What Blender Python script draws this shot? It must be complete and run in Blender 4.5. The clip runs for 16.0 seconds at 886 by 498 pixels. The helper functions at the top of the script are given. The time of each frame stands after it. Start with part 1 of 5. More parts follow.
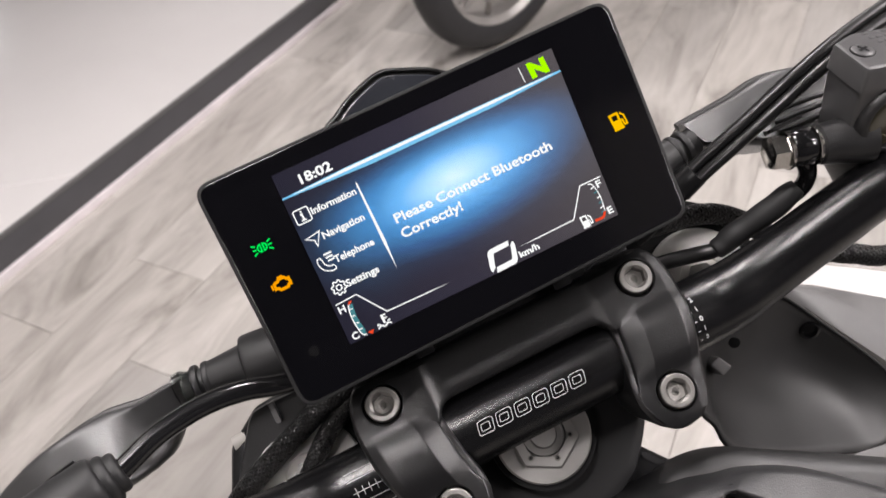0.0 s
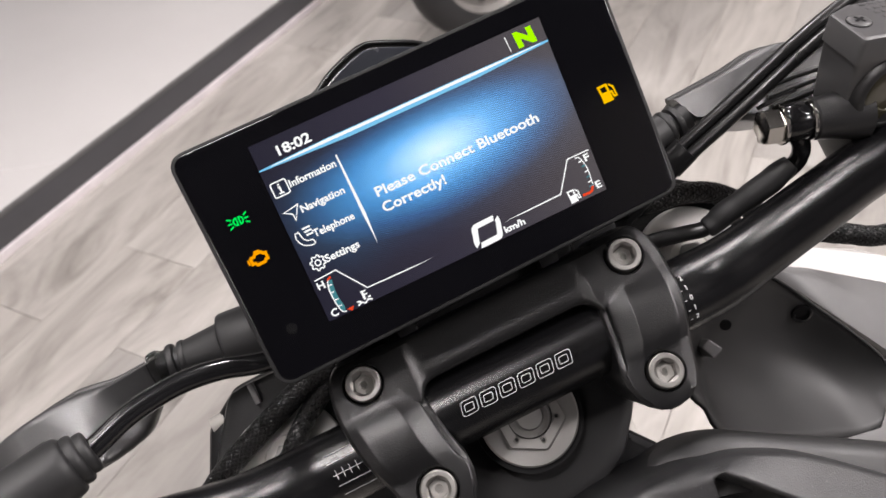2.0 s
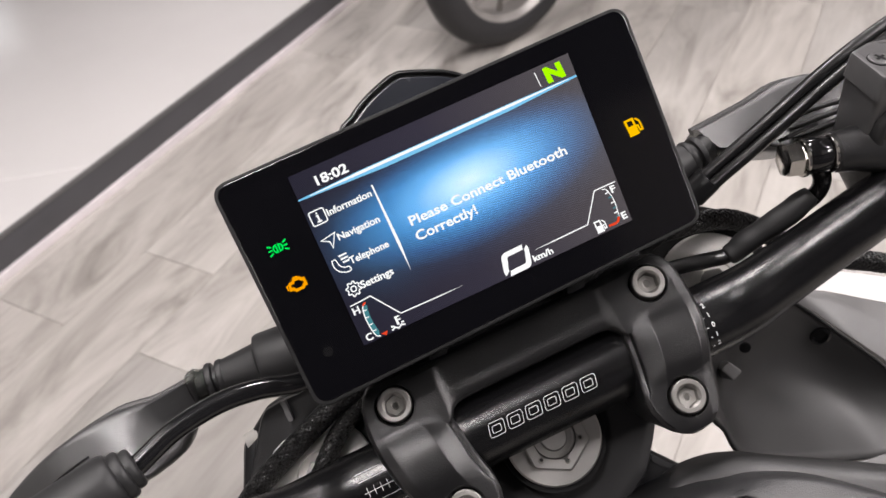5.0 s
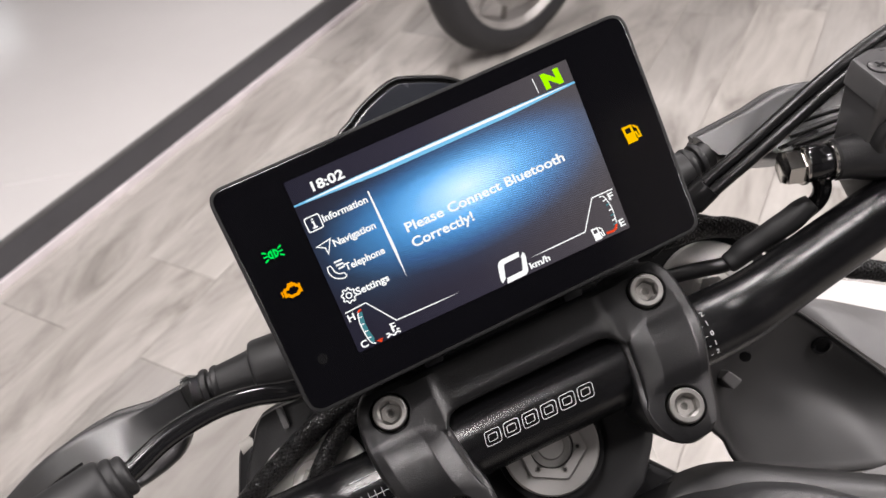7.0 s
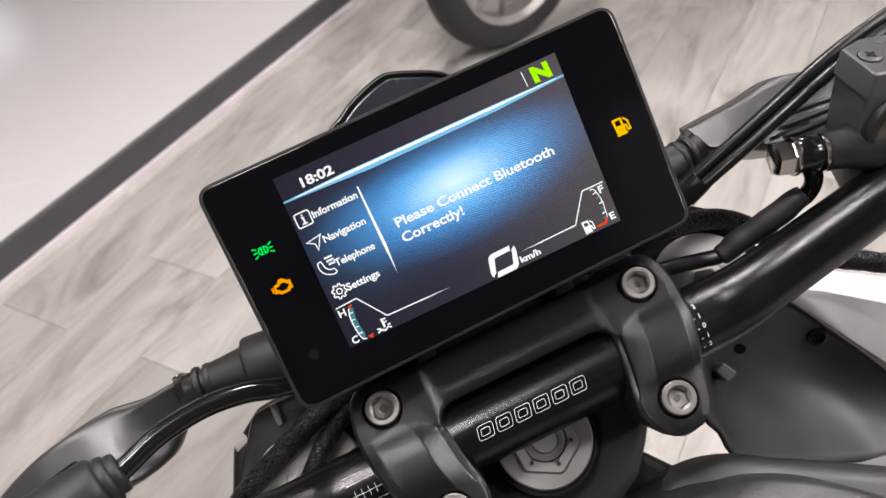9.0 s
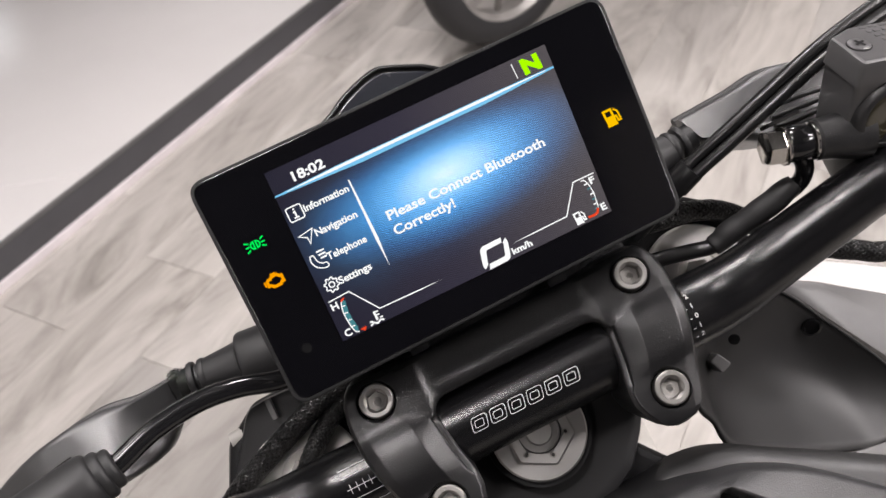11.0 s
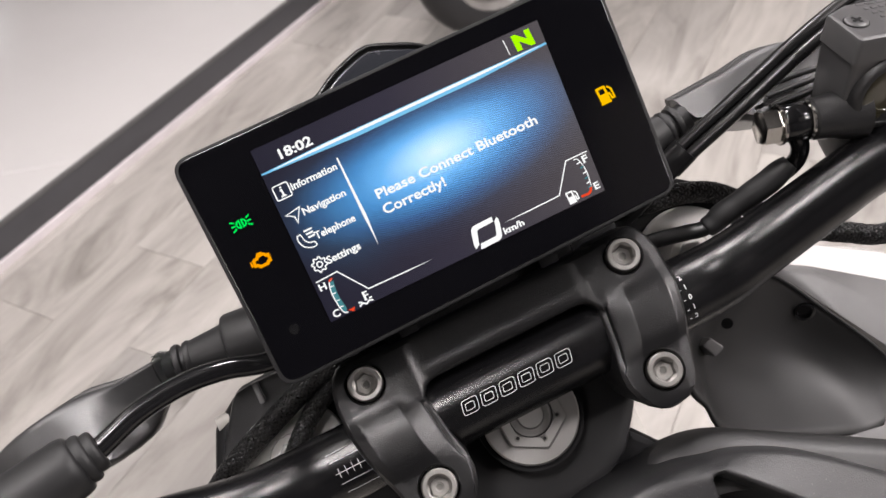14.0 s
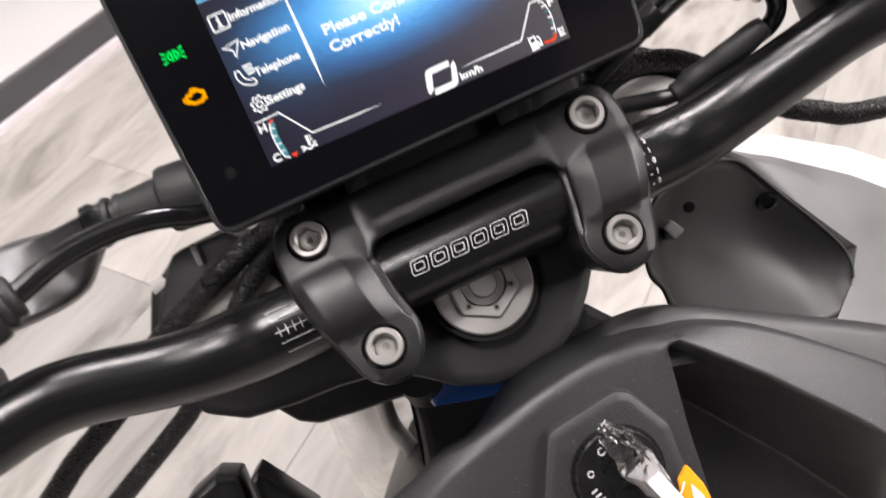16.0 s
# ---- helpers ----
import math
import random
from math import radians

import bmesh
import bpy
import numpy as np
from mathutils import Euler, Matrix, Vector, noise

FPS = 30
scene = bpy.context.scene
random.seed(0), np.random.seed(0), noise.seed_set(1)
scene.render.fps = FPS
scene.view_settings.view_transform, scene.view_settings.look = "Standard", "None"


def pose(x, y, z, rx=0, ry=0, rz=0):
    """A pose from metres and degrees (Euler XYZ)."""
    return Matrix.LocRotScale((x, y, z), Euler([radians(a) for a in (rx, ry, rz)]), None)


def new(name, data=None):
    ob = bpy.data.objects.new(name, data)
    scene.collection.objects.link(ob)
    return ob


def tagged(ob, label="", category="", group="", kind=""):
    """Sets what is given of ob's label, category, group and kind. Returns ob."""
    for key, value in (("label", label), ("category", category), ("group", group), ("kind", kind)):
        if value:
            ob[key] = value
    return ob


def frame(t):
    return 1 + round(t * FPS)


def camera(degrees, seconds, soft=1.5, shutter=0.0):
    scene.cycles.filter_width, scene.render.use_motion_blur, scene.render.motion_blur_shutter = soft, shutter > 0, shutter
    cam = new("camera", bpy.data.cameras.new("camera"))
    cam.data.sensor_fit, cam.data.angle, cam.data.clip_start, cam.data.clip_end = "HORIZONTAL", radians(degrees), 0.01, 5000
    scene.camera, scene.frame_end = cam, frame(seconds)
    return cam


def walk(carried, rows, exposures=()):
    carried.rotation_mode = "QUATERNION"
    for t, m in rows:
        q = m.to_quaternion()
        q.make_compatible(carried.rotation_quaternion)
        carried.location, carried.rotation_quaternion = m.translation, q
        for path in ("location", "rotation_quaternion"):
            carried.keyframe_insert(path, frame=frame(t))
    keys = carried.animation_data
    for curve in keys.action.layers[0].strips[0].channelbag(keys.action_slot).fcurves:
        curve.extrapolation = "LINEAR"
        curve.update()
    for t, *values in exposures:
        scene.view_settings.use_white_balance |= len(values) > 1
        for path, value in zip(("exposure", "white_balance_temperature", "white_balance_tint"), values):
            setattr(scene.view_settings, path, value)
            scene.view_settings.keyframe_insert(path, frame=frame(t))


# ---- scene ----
# The motorcycle's front end is laid out in a frame of its own, at the dashboard glass:
# x to the right along the bar, y up the glass, z out of the glass. W stands it in the room.
cam = camera(59.28, 16.0, soft=1.5, shutter=0.5)
cam.data.dof.use_dof, cam.data.dof.focus_distance, cam.data.dof.aperture_fstop = True, 0.31, 17.0
ROWS = [
    (0.0, -0.0704, -0.2146, 1.1761, 48.16, 5.19, -21.74),
    (0.5, -0.0712, -0.2184, 1.1703, 48.00, 5.10, -21.81),
    (1.0, -0.0693, -0.2189, 1.1714, 47.91, 4.85, -21.95),
    (1.5, -0.0625, -0.2164, 1.1677, 47.59, 4.81, -21.94),
    (2.0, -0.0666, -0.2132, 1.1656, 47.49, 4.73, -21.94),
    (2.5, -0.0713, -0.2167, 1.1698, 47.39, 4.71, -21.89),
    (3.0, -0.0731, -0.2183, 1.1712, 47.34, 4.95, -21.76),
    (3.5, -0.0703, -0.2174, 1.1720, 47.38, 5.19, -21.65),
    (4.0, -0.0701, -0.2175, 1.1726, 47.52, 5.23, -21.46),
    (4.5, -0.0705, -0.2170, 1.1750, 47.70, 5.17, -21.12),
    (5.0, -0.0723, -0.2134, 1.1793, 47.95, 4.97, -20.80),
    (7.5, -0.0688, -0.2130, 1.1778, 48.50, 4.99, -20.39),
    (8.0, -0.0708, -0.2142, 1.1787, 48.50, 5.09, -20.61),
    (8.5, -0.0669, -0.2143, 1.1777, 48.34, 5.28, -20.68),
    (11.0, -0.0638, -0.2172, 1.1755, 47.98, 5.88, -21.15),
    (11.5, -0.0623, -0.2176, 1.1750, 47.91, 5.90, -21.23),
    (12.0, -0.0617, -0.2186, 1.1753, 47.85, 5.87, -21.35),
    (12.5, -0.0641, -0.2192, 1.1730, 47.76, 5.78, -21.44),
    (13.0, -0.0650, -0.2164, 1.1728, 47.59, 5.61, -21.63),
    (13.5, -0.0638, -0.2158, 1.1717, 47.42, 5.46, -21.71),
    (14.0, -0.0637, -0.2161, 1.1687, 47.32, 5.40, -21.58),
    (14.5, -0.0645, -0.2165, 1.1655, 46.79, 5.28, -21.24),
    (15.0, -0.0702, -0.2267, 1.1546, 45.71, 4.87, -21.07),
    (15.5, -0.0708, -0.2297, 1.1543, 44.18, 3.98, -21.51),
    (16.0, -0.0647, -0.2241, 1.1360, 42.38, 2.37, -22.33),
]
walk(cam, [(t, pose(x, y, z, rx, ry, rz)) for t, x, y, z, rx, ry, rz in ROWS],
     exposures=[(0.0, 0.0), (14.4, 0.0), (15.0, 0.10), (15.5, 0.10), (16.0, 0.34)])

# ---- light ----
world = bpy.data.worlds.new("world")
scene.world = world
world.use_nodes = True
world.node_tree.nodes["Background"].inputs[0].default_value = (1.0, 0.95, 0.95, 1)
world.node_tree.nodes["Background"].inputs[1].default_value = 0.02
scene.view_settings.exposure = 0.0
# Unseen lamps, added where highlights, floor brightness and the parked motorcycle's shadow need them.
LAMPS = [  # x, y, length along x, width, watts
    (-0.60, -0.12, 0.34, 0.34, 30), (-1.05, 0.80, 0.5, 0.5, 9), (0.17, 0.95, 0.36, 0.36, 28),
    (-1.6, 2.4, 0.5, 0.5, 3), (1.75, -0.55, 0.5, 0.5, 58), (2.15, 0.35, 0.5, 0.5, 34), (1.60, 2.70, 0.3, 0.3, 40),
    (-1.9, -1.6, 0.5, 0.5, 20), (1.9, -1.7, 0.5, 0.5, 34),
]
CEIL = 2.9

W = Matrix.Translation((0, 0, 1.0)) @ Matrix(((0.98481, -0.11843, -0.127, 0), (0, 0.73135, -0.682, 0), (0.17365, 0.67164, 0.72024, 0), (0, 0, 0, 1)))


# ---- materials ----
def nodes_of(name):
    m = bpy.data.materials.new(name)
    m.use_nodes = True
    nt = m.node_tree
    return m, nt, nt.nodes["Principled BSDF"]


def add(nt, kind, **values):
    n = nt.nodes.new(kind)
    for k, v in values.items():
        n.inputs[k.replace("_", " ")].default_value = v
    return n


def ramp(nt, source, stops):
    r = nt.nodes.new("ShaderNodeValToRGB")
    while len(r.color_ramp.elements) < len(stops):
        r.color_ramp.elements.new(0.5)
    for e, (p, c) in zip(r.color_ramp.elements, stops):
        e.position = p
        e.color = (*c, 1) if isinstance(c, tuple) else (c, c, c, 1)
    nt.links.new(source, r.inputs[0])
    return r.outputs[0]


def surface(name, colour, rough=0.5, metal=0.0, grain=0.0, grain_scale=1500, wear=0.12, wear_scale=25, rough_var=0.08, specular=0.5, coat=0.0, dust=0.0, relief=0.00006):
    """A material with broad wear, fine grain relief and a little dust."""
    m, nt, b = nodes_of(name)
    co = nt.nodes.new("ShaderNodeTexCoord").outputs["Object"]
    big = add(nt, "ShaderNodeTexNoise", Scale=wear_scale, Detail=6.0, Roughness=0.6)
    nt.links.new(co, big.inputs["Vector"])
    lo = tuple(c * (1 - wear) for c in colour)
    hi = tuple(min(1, c * (1 + wear)) for c in colour)
    col = ramp(nt, big.outputs["Fac"], [(0.3, lo), (0.7, hi)])
    if dust:
        speck = add(nt, "ShaderNodeTexNoise", Scale=1300.0, Detail=1.0)
        nt.links.new(co, speck.inputs["Vector"])
        mask = ramp(nt, speck.outputs["Fac"], [(0.70, 0.0), (0.78, dust)])
        mix = nt.nodes.new("ShaderNodeMix")
        mix.data_type = "RGBA"
        nt.links.new(mask, mix.inputs[0])
        nt.links.new(col, mix.inputs[6])
        mix.inputs[7].default_value = (0.35, 0.34, 0.33, 1)
        col = mix.outputs[2]
    nt.links.new(col, b.inputs["Base Color"])
    fine = add(nt, "ShaderNodeTexNoise", Scale=float(grain_scale), Detail=3.0)
    nt.links.new(co, fine.inputs["Vector"])
    r = ramp(nt, big.outputs["Fac"], [(0.25, max(0.02, rough - rough_var)), (0.75, min(1.0, rough + rough_var))])
    nt.links.new(r, b.inputs["Roughness"])
    b.inputs["Metallic"].default_value = metal
    b.inputs["Specular IOR Level"].default_value = specular
    b.inputs["Coat Weight"].default_value = coat
    if grain:
        bump = add(nt, "ShaderNodeBump", Strength=grain, Distance=relief)
        nt.links.new(fine.outputs["Fac"], bump.inputs["Height"])
        nt.links.new(bump.outputs["Normal"], b.inputs["Normal"])
    return m


def glow(name, colour, strength=1.0):
    m, nt, b = nodes_of(name)
    b.inputs["Base Color"].default_value = (0.0, 0.0, 0.0, 1)
    b.inputs["Specular IOR Level"].default_value = 0.0
    b.inputs["Emission Color"].default_value = (*colour, 1)
    b.inputs["Emission Strength"].default_value = strength
    return m


def wood(name):
    """Pale grey-beige washed oak, another tone on every plank; grain along the plank's local x."""
    m, nt, b = nodes_of(name)
    co = nt.nodes.new("ShaderNodeTexCoord").outputs["Object"]
    rnd = nt.nodes.new("ShaderNodeObjectInfo").outputs["Random"]
    shift = nt.nodes.new("ShaderNodeVectorMath")
    shift.operation = "SCALE"
    shift.inputs[0].default_value = (17.0, 31.0, 7.0)
    nt.links.new(rnd, shift.inputs["Scale"])
    moved = nt.nodes.new("ShaderNodeVectorMath")
    nt.links.new(co, moved.inputs[0])
    nt.links.new(shift.outputs[0], moved.inputs[1])
    streak = nt.nodes.new("ShaderNodeMapping")
    streak.inputs["Scale"].default_value = (1.3, 4.6, 1.0)
    nt.links.new(moved.outputs[0], streak.inputs["Vector"])
    n1 = add(nt, "ShaderNodeTexNoise", Scale=1.5, Detail=6.0, Roughness=0.62, Distortion=1.8)
    nt.links.new(streak.outputs[0], n1.inputs["Vector"])
    fine = nt.nodes.new("ShaderNodeMapping")
    fine.inputs["Scale"].default_value = (4.0, 90.0, 1.0)
    nt.links.new(moved.outputs[0], fine.inputs["Vector"])
    n2 = add(nt, "ShaderNodeTexNoise", Scale=1.5, Detail=4.0)
    nt.links.new(fine.outputs[0], n2.inputs["Vector"])
    tone = ramp(nt, n1.outputs["Fac"], [(0.26, (0.20, 0.187, 0.175)), (0.40, (0.335, 0.318, 0.30)), (0.52, (0.425, 0.405, 0.385)), (0.70, (0.50, 0.482, 0.464))])
    lines = ramp(nt, n2.outputs["Fac"], [(0.3, 0.93), (0.62, 1.0)])
    mul = nt.nodes.new("ShaderNodeMix")
    mul.data_type, mul.blend_type = "RGBA", "MULTIPLY"
    mul.inputs[0].default_value = 1.0
    nt.links.new(tone, mul.inputs[6])
    nt.links.new(lines, mul.inputs[7])
    each = ramp(nt, rnd, [(0.0, (0.84, 0.835, 0.825)), (0.5, (0.97, 0.955, 0.93)), (1.0, (1.08, 1.07, 1.05))])
    mul2 = nt.nodes.new("ShaderNodeMix")
    mul2.data_type, mul2.blend_type = "RGBA", "MULTIPLY"
    mul2.inputs[0].default_value = 1.0
    nt.links.new(mul.outputs[2], mul2.inputs[6])
    nt.links.new(each, mul2.inputs[7])
    nt.links.new(mul2.outputs[2], b.inputs["Base Color"])
    b.inputs["Roughness"].default_value = 0.42
    bump = add(nt, "ShaderNodeBump", Strength=0.15, Distance=0.001)
    nt.links.new(n2.outputs["Fac"], bump.inputs["Height"])
    nt.links.new(bump.outputs["Normal"], b.inputs["Normal"])
    return m


def lit_screen(name):
    """The lit panel: near-black blue with a broad blue bloom and a fine woven pattern. Its base greys to the right, a
    reflection painted in. UV runs 0 to 1 over the panel.
    """
    m, nt, b = nodes_of(name)
    uv = nt.nodes.new("ShaderNodeUVMap").outputs["UV"]

    def bloom(cx, cy, sx, sy, rot):
        mp = nt.nodes.new("ShaderNodeMapping")
        mp.vector_type = "TEXTURE"
        mp.inputs["Location"].default_value = (cx, cy, 0)
        mp.inputs["Rotation"].default_value = (0, 0, radians(rot))
        mp.inputs["Scale"].default_value = (sx, sy, 1)
        nt.links.new(uv, mp.inputs["Vector"])
        g = nt.nodes.new("ShaderNodeTexGradient")
        g.gradient_type = "QUADRATIC_SPHERE"
        nt.links.new(mp.outputs[0], g.inputs["Vector"])
        return g.outputs["Fac"]

    wide = ramp(nt, bloom(0.53, 0.58, 0.70, 0.49, 7), [(0.0, (0.0, 0.0, 0.0)), (0.07, (0.004, 0.014, 0.032)), (0.18, (0.016, 0.095, 0.24)), (0.33, (0.045, 0.26, 0.60)), (0.52, (0.14, 0.50, 0.98)), (0.74, (0.46, 0.82, 1.15)), (1.0, (0.80, 1.05, 1.30))])
    side = ramp(nt, bloom(0.16, 0.52, 0.22, 0.5, 0), [(0.0, (0.0, 0.0, 0.0)), (1.0, (0.012, 0.055, 0.10))])
    both = nt.nodes.new("ShaderNodeMix")
    both.data_type, both.blend_type = "RGBA", "ADD"
    both.inputs[0].default_value = 1.0
    nt.links.new(wide, both.inputs[6])
    nt.links.new(side, both.inputs[7])
    waves = []
    for rot, scale in ((62, 50.0), (-38, 42.0)):
        mp = nt.nodes.new("ShaderNodeMapping")
        mp.inputs["Rotation"].default_value = (0, 0, radians(rot))
        nt.links.new(uv, mp.inputs["Vector"])
        wv = add(nt, "ShaderNodeTexWave", Scale=scale, Distortion=1.2, Detail=0.0)
        wv.inputs["Detail Scale"].default_value = 1.2
        nt.links.new(mp.outputs[0], wv.inputs["Vector"])
        waves.append(wv.outputs["Fac"])
    mm = nt.nodes.new("ShaderNodeMath")
    mm.operation = "MULTIPLY"
    nt.links.new(waves[0], mm.inputs[0])
    nt.links.new(waves[1], mm.inputs[1])
    weave = ramp(nt, mm.outputs[0], [(0.0, 0.22), (0.55, 1.55)])
    mul = nt.nodes.new("ShaderNodeMix")
    mul.data_type, mul.blend_type = "RGBA", "MULTIPLY"
    mul.inputs[0].default_value = 0.88
    height = nt.nodes.new("ShaderNodeSeparateXYZ")
    nt.links.new(uv, height.inputs[0])
    below = nt.nodes.new("ShaderNodeMix")
    below.data_type, below.blend_type = "RGBA", "MULTIPLY"
    below.inputs[0].default_value = 1.0
    nt.links.new(both.outputs[2], below.inputs[6])
    nt.links.new(ramp(nt, height.outputs[1], [(0.70, 1.0), (0.84, 0.35), (0.86, 0.0)]), below.inputs[7])
    nt.links.new(below.outputs[2], mul.inputs[6])
    nt.links.new(weave, mul.inputs[7])
    base = nt.nodes.new("ShaderNodeMix")
    base.data_type, base.blend_type = "RGBA", "ADD"
    base.inputs[0].default_value = 1.0
    split = nt.nodes.new("ShaderNodeSeparateXYZ")
    nt.links.new(uv, split.inputs[0])
    # Base emission rises to the right: the glass's reflected haze, put into the colour.
    dim = nt.nodes.new("ShaderNodeMix")
    dim.data_type, dim.blend_type = "RGBA", "MULTIPLY"
    dim.inputs[0].default_value = 0.55
    nt.links.new(ramp(nt, split.outputs[0], [(0.0, (0.013, 0.012, 0.024)), (0.45, (0.030, 0.026, 0.042)), (1.0, (0.084, 0.073, 0.078))]), dim.inputs[6])
    nt.links.new(weave, dim.inputs[7])
    nt.links.new(dim.outputs[2], base.inputs[6])
    nt.links.new(mul.outputs[2], base.inputs[7])
    nt.links.new(base.outputs[2], b.inputs["Emission Color"])
    b.inputs["Emission Strength"].default_value = 1.2
    b.inputs["Base Color"].default_value = (0.004, 0.004, 0.005, 1)
    b.inputs["Roughness"].default_value = 0.2
    b.inputs["Specular IOR Level"].default_value = 0.25
    return m


def clear(name, colour=(0.95, 0.95, 0.95), rough=0.03, ior=1.45):
    m, nt, b = nodes_of(name)
    b.inputs["Base Color"].default_value = (*colour, 1)
    b.inputs["Roughness"].default_value = rough
    b.inputs["IOR"].default_value = ior
    b.inputs["Transmission Weight"].default_value = 1.0
    return m


M_CAST = surface("cast_black", (0.0062, 0.0062, 0.0066), 0.30, grain=1.0, grain_scale=2100, dust=0.04, rough_var=0.04, specular=0.45, relief=0.00012)
M_BAR = surface("anodised_black", (0.0036, 0.0036, 0.0040), 0.25, grain=1.0, grain_scale=2100, specular=0.5, dust=0.02, rough_var=0.015, relief=0.00006)
M_PLASTIC = surface("moulded_black", (0.016, 0.016, 0.0165), 0.38, grain=1.0, grain_scale=1700, dust=0.12, relief=0.00013)
M_CONSOLE = surface("grained_plastic", (0.022, 0.022, 0.023), 0.42, grain=1.0, grain_scale=1500, dust=0.25, relief=0.00015)
M_SATIN = surface("satin_black", (0.006, 0.006, 0.0064), 0.30, grain=0.12)
M_BEZEL = surface("bezel_black", (0.006, 0.006, 0.0064), 0.5, grain=0.2, specular=0.3)
M_DARK = surface("deep_black", (0.004, 0.004, 0.0045), 0.6, grain=0.2, specular=0.2)
M_GLOSS = surface("gloss_black", (0.006, 0.006, 0.0065), 0.15, rough_var=0.03)
M_RUBBER = surface("rubber", (0.015, 0.015, 0.0155), 0.50, specular=0.4, grain=0.6, grain_scale=900)
M_GLASSY = surface("black_glass", (0.0022, 0.0022, 0.003), 0.12, rough_var=0.02, wear=0.05, specular=0.37, dust=0.012)
M_SHROUD = surface("shroud_black", (0.023, 0.0228, 0.023), 0.46, grain=0.8, grain_scale=1500, specular=0.5, relief=0.00010)
M_STEEL = surface("stainless", (0.29, 0.281, 0.268), 0.40, metal=1.0, grain=0.5, grain_scale=1500, rough_var=0.08)
M_SILVER = surface("machined_alloy", (0.34, 0.332, 0.32), 0.44, metal=0.85, grain=0.5, grain_scale=1800)
M_CAP = surface("turned_alloy", (0.78, 0.76, 0.73), 0.40, metal=0.15, grain=0.3, grain_scale=900, rough_var=0.10, wear_scale=60)
M_CHROME = surface("plated_steel", (0.46, 0.445, 0.42), 0.2, metal=1.0)
M_GREY = surface("grey_panel", (0.13, 0.128, 0.128), 0.38, grain=0.15)
M_WHITE = surface("white_lacquer", (0.68, 0.67, 0.66), 0.18, wear=0.03, coat=0.5)
M_PODIUM = surface("white_podium", (0.58, 0.565, 0.557), 0.24, wear=0.03, wear_scale=2, rough_var=0.01)
M_FASCIA = surface("charcoal_fascia", (0.070, 0.069, 0.076), 0.42, wear_scale=6)
M_ALU = surface("pale_trim", (0.78, 0.73, 0.745), 0.4, metal=0.15, wear_scale=8)
M_WALL = surface("wall_paint", (0.45, 0.43, 0.42), 0.6, wear=0.04, wear_scale=4, grain=0.1, grain_scale=300)
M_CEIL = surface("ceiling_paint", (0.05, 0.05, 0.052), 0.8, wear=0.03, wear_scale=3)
M_REFLECTOR = surface("pale_reflector", (0.62, 0.605, 0.60), 0.7, wear=0.03, wear_scale=3)
M_TYRE = surface("tyre_rubber", (0.018, 0.018, 0.020), 0.55, wear_scale=40, grain=0.3, grain_scale=400)
M_RIM = surface("painted_rim", (0.30, 0.285, 0.27), 0.38, metal=0.3)
M_BLUE = surface("blue_lacquer", (0.007, 0.034, 0.14), 0.25)
M_ORANGE = surface("orange_tag", (0.85, 0.33, 0.01), 0.4, wear=0.06)
M_MARK = surface("white_print", (0.62, 0.62, 0.62), 0.5, wear=0.05)
M_TAN = surface("cream_loom", (0.45, 0.43, 0.40), 0.5)
M_CABLE = surface("cable_sheath", (0.009, 0.009, 0.0093), 0.30, rough_var=0.05)
M_VISOR = surface("smoked_visor", (0.015, 0.0165, 0.021), 0.24, specular=0.40)
M_ZINC = surface("plated_socket", (0.26, 0.25, 0.236), 0.5)
M_SHELL = surface("grained_shell", (0.026, 0.026, 0.0265), 0.33, grain=1.0, grain_scale=2300, dust=0.05, specular=0.9, relief=0.00010)
M_TANK = surface("satin_reservoir", (0.066, 0.065, 0.066), 0.38, grain=0.7, grain_scale=1600, relief=0.00005)
M_LENS = surface("smoked_lens", (0.035, 0.034, 0.034), 0.45)
M_GUARD = surface("filmed_lacquer", (0.62, 0.60, 0.56), 0.16, wear=0.12, wear_scale=12, coat=0.4, grain=0.8, grain_scale=22, relief=0.02)
M_BRAID = surface("braided_sleeve", (0.008, 0.008, 0.0084), 0.30, grain=0.8, grain_scale=2500, specular=0.5, wear=0.4, wear_scale=600, relief=0.0001)
M_WOOD = wood("washed_oak")
M_GAP = surface("joint_shadow", (0.30, 0.28, 0.26), 0.8)
M_HOLE = surface("socket_shadow", (0.02, 0.019, 0.018), 0.55, specular=0.25)
M_SCREEN = lit_screen("lit_screen")
M_WHITELIT = glow("lit_white", (1.0, 1.0, 1.0), 1.0)
M_BLUELIT = glow("lit_ice_blue", (0.22, 0.62, 0.95), 0.9)
M_CYAN = glow("lit_cyan", (0.10, 0.38, 0.44), 0.6)
M_NGREEN = glow("lit_lime", (0.42, 1.0, 0.0), 1.0)
M_GREEN = glow("lit_green", (0.0, 0.85, 0.10), 1.0)
M_AMBER = glow("lit_amber", (1.0, 0.36, 0.0), 1.0)
M_YELLOW = glow("lit_yellow", (1.0, 0.54, 0.0), 1.0)
M_RED = glow("lit_red", (0.9, 0.07, 0.02), 0.9)
M_LAMP = glow("lamp_panel", (1.0, 0.95, 0.90), 6.0)
M_GLOWPANE = glow("glow_pane", (0.95, 0.98, 1.0), 2.6)
M_CLEAR = clear("clear_film", (0.95, 0.95, 0.95), 0.08, 1.22)
M_AMBERGLASS = surface("sight_window", (0.045, 0.040, 0.024), 0.15, coat=0.6)


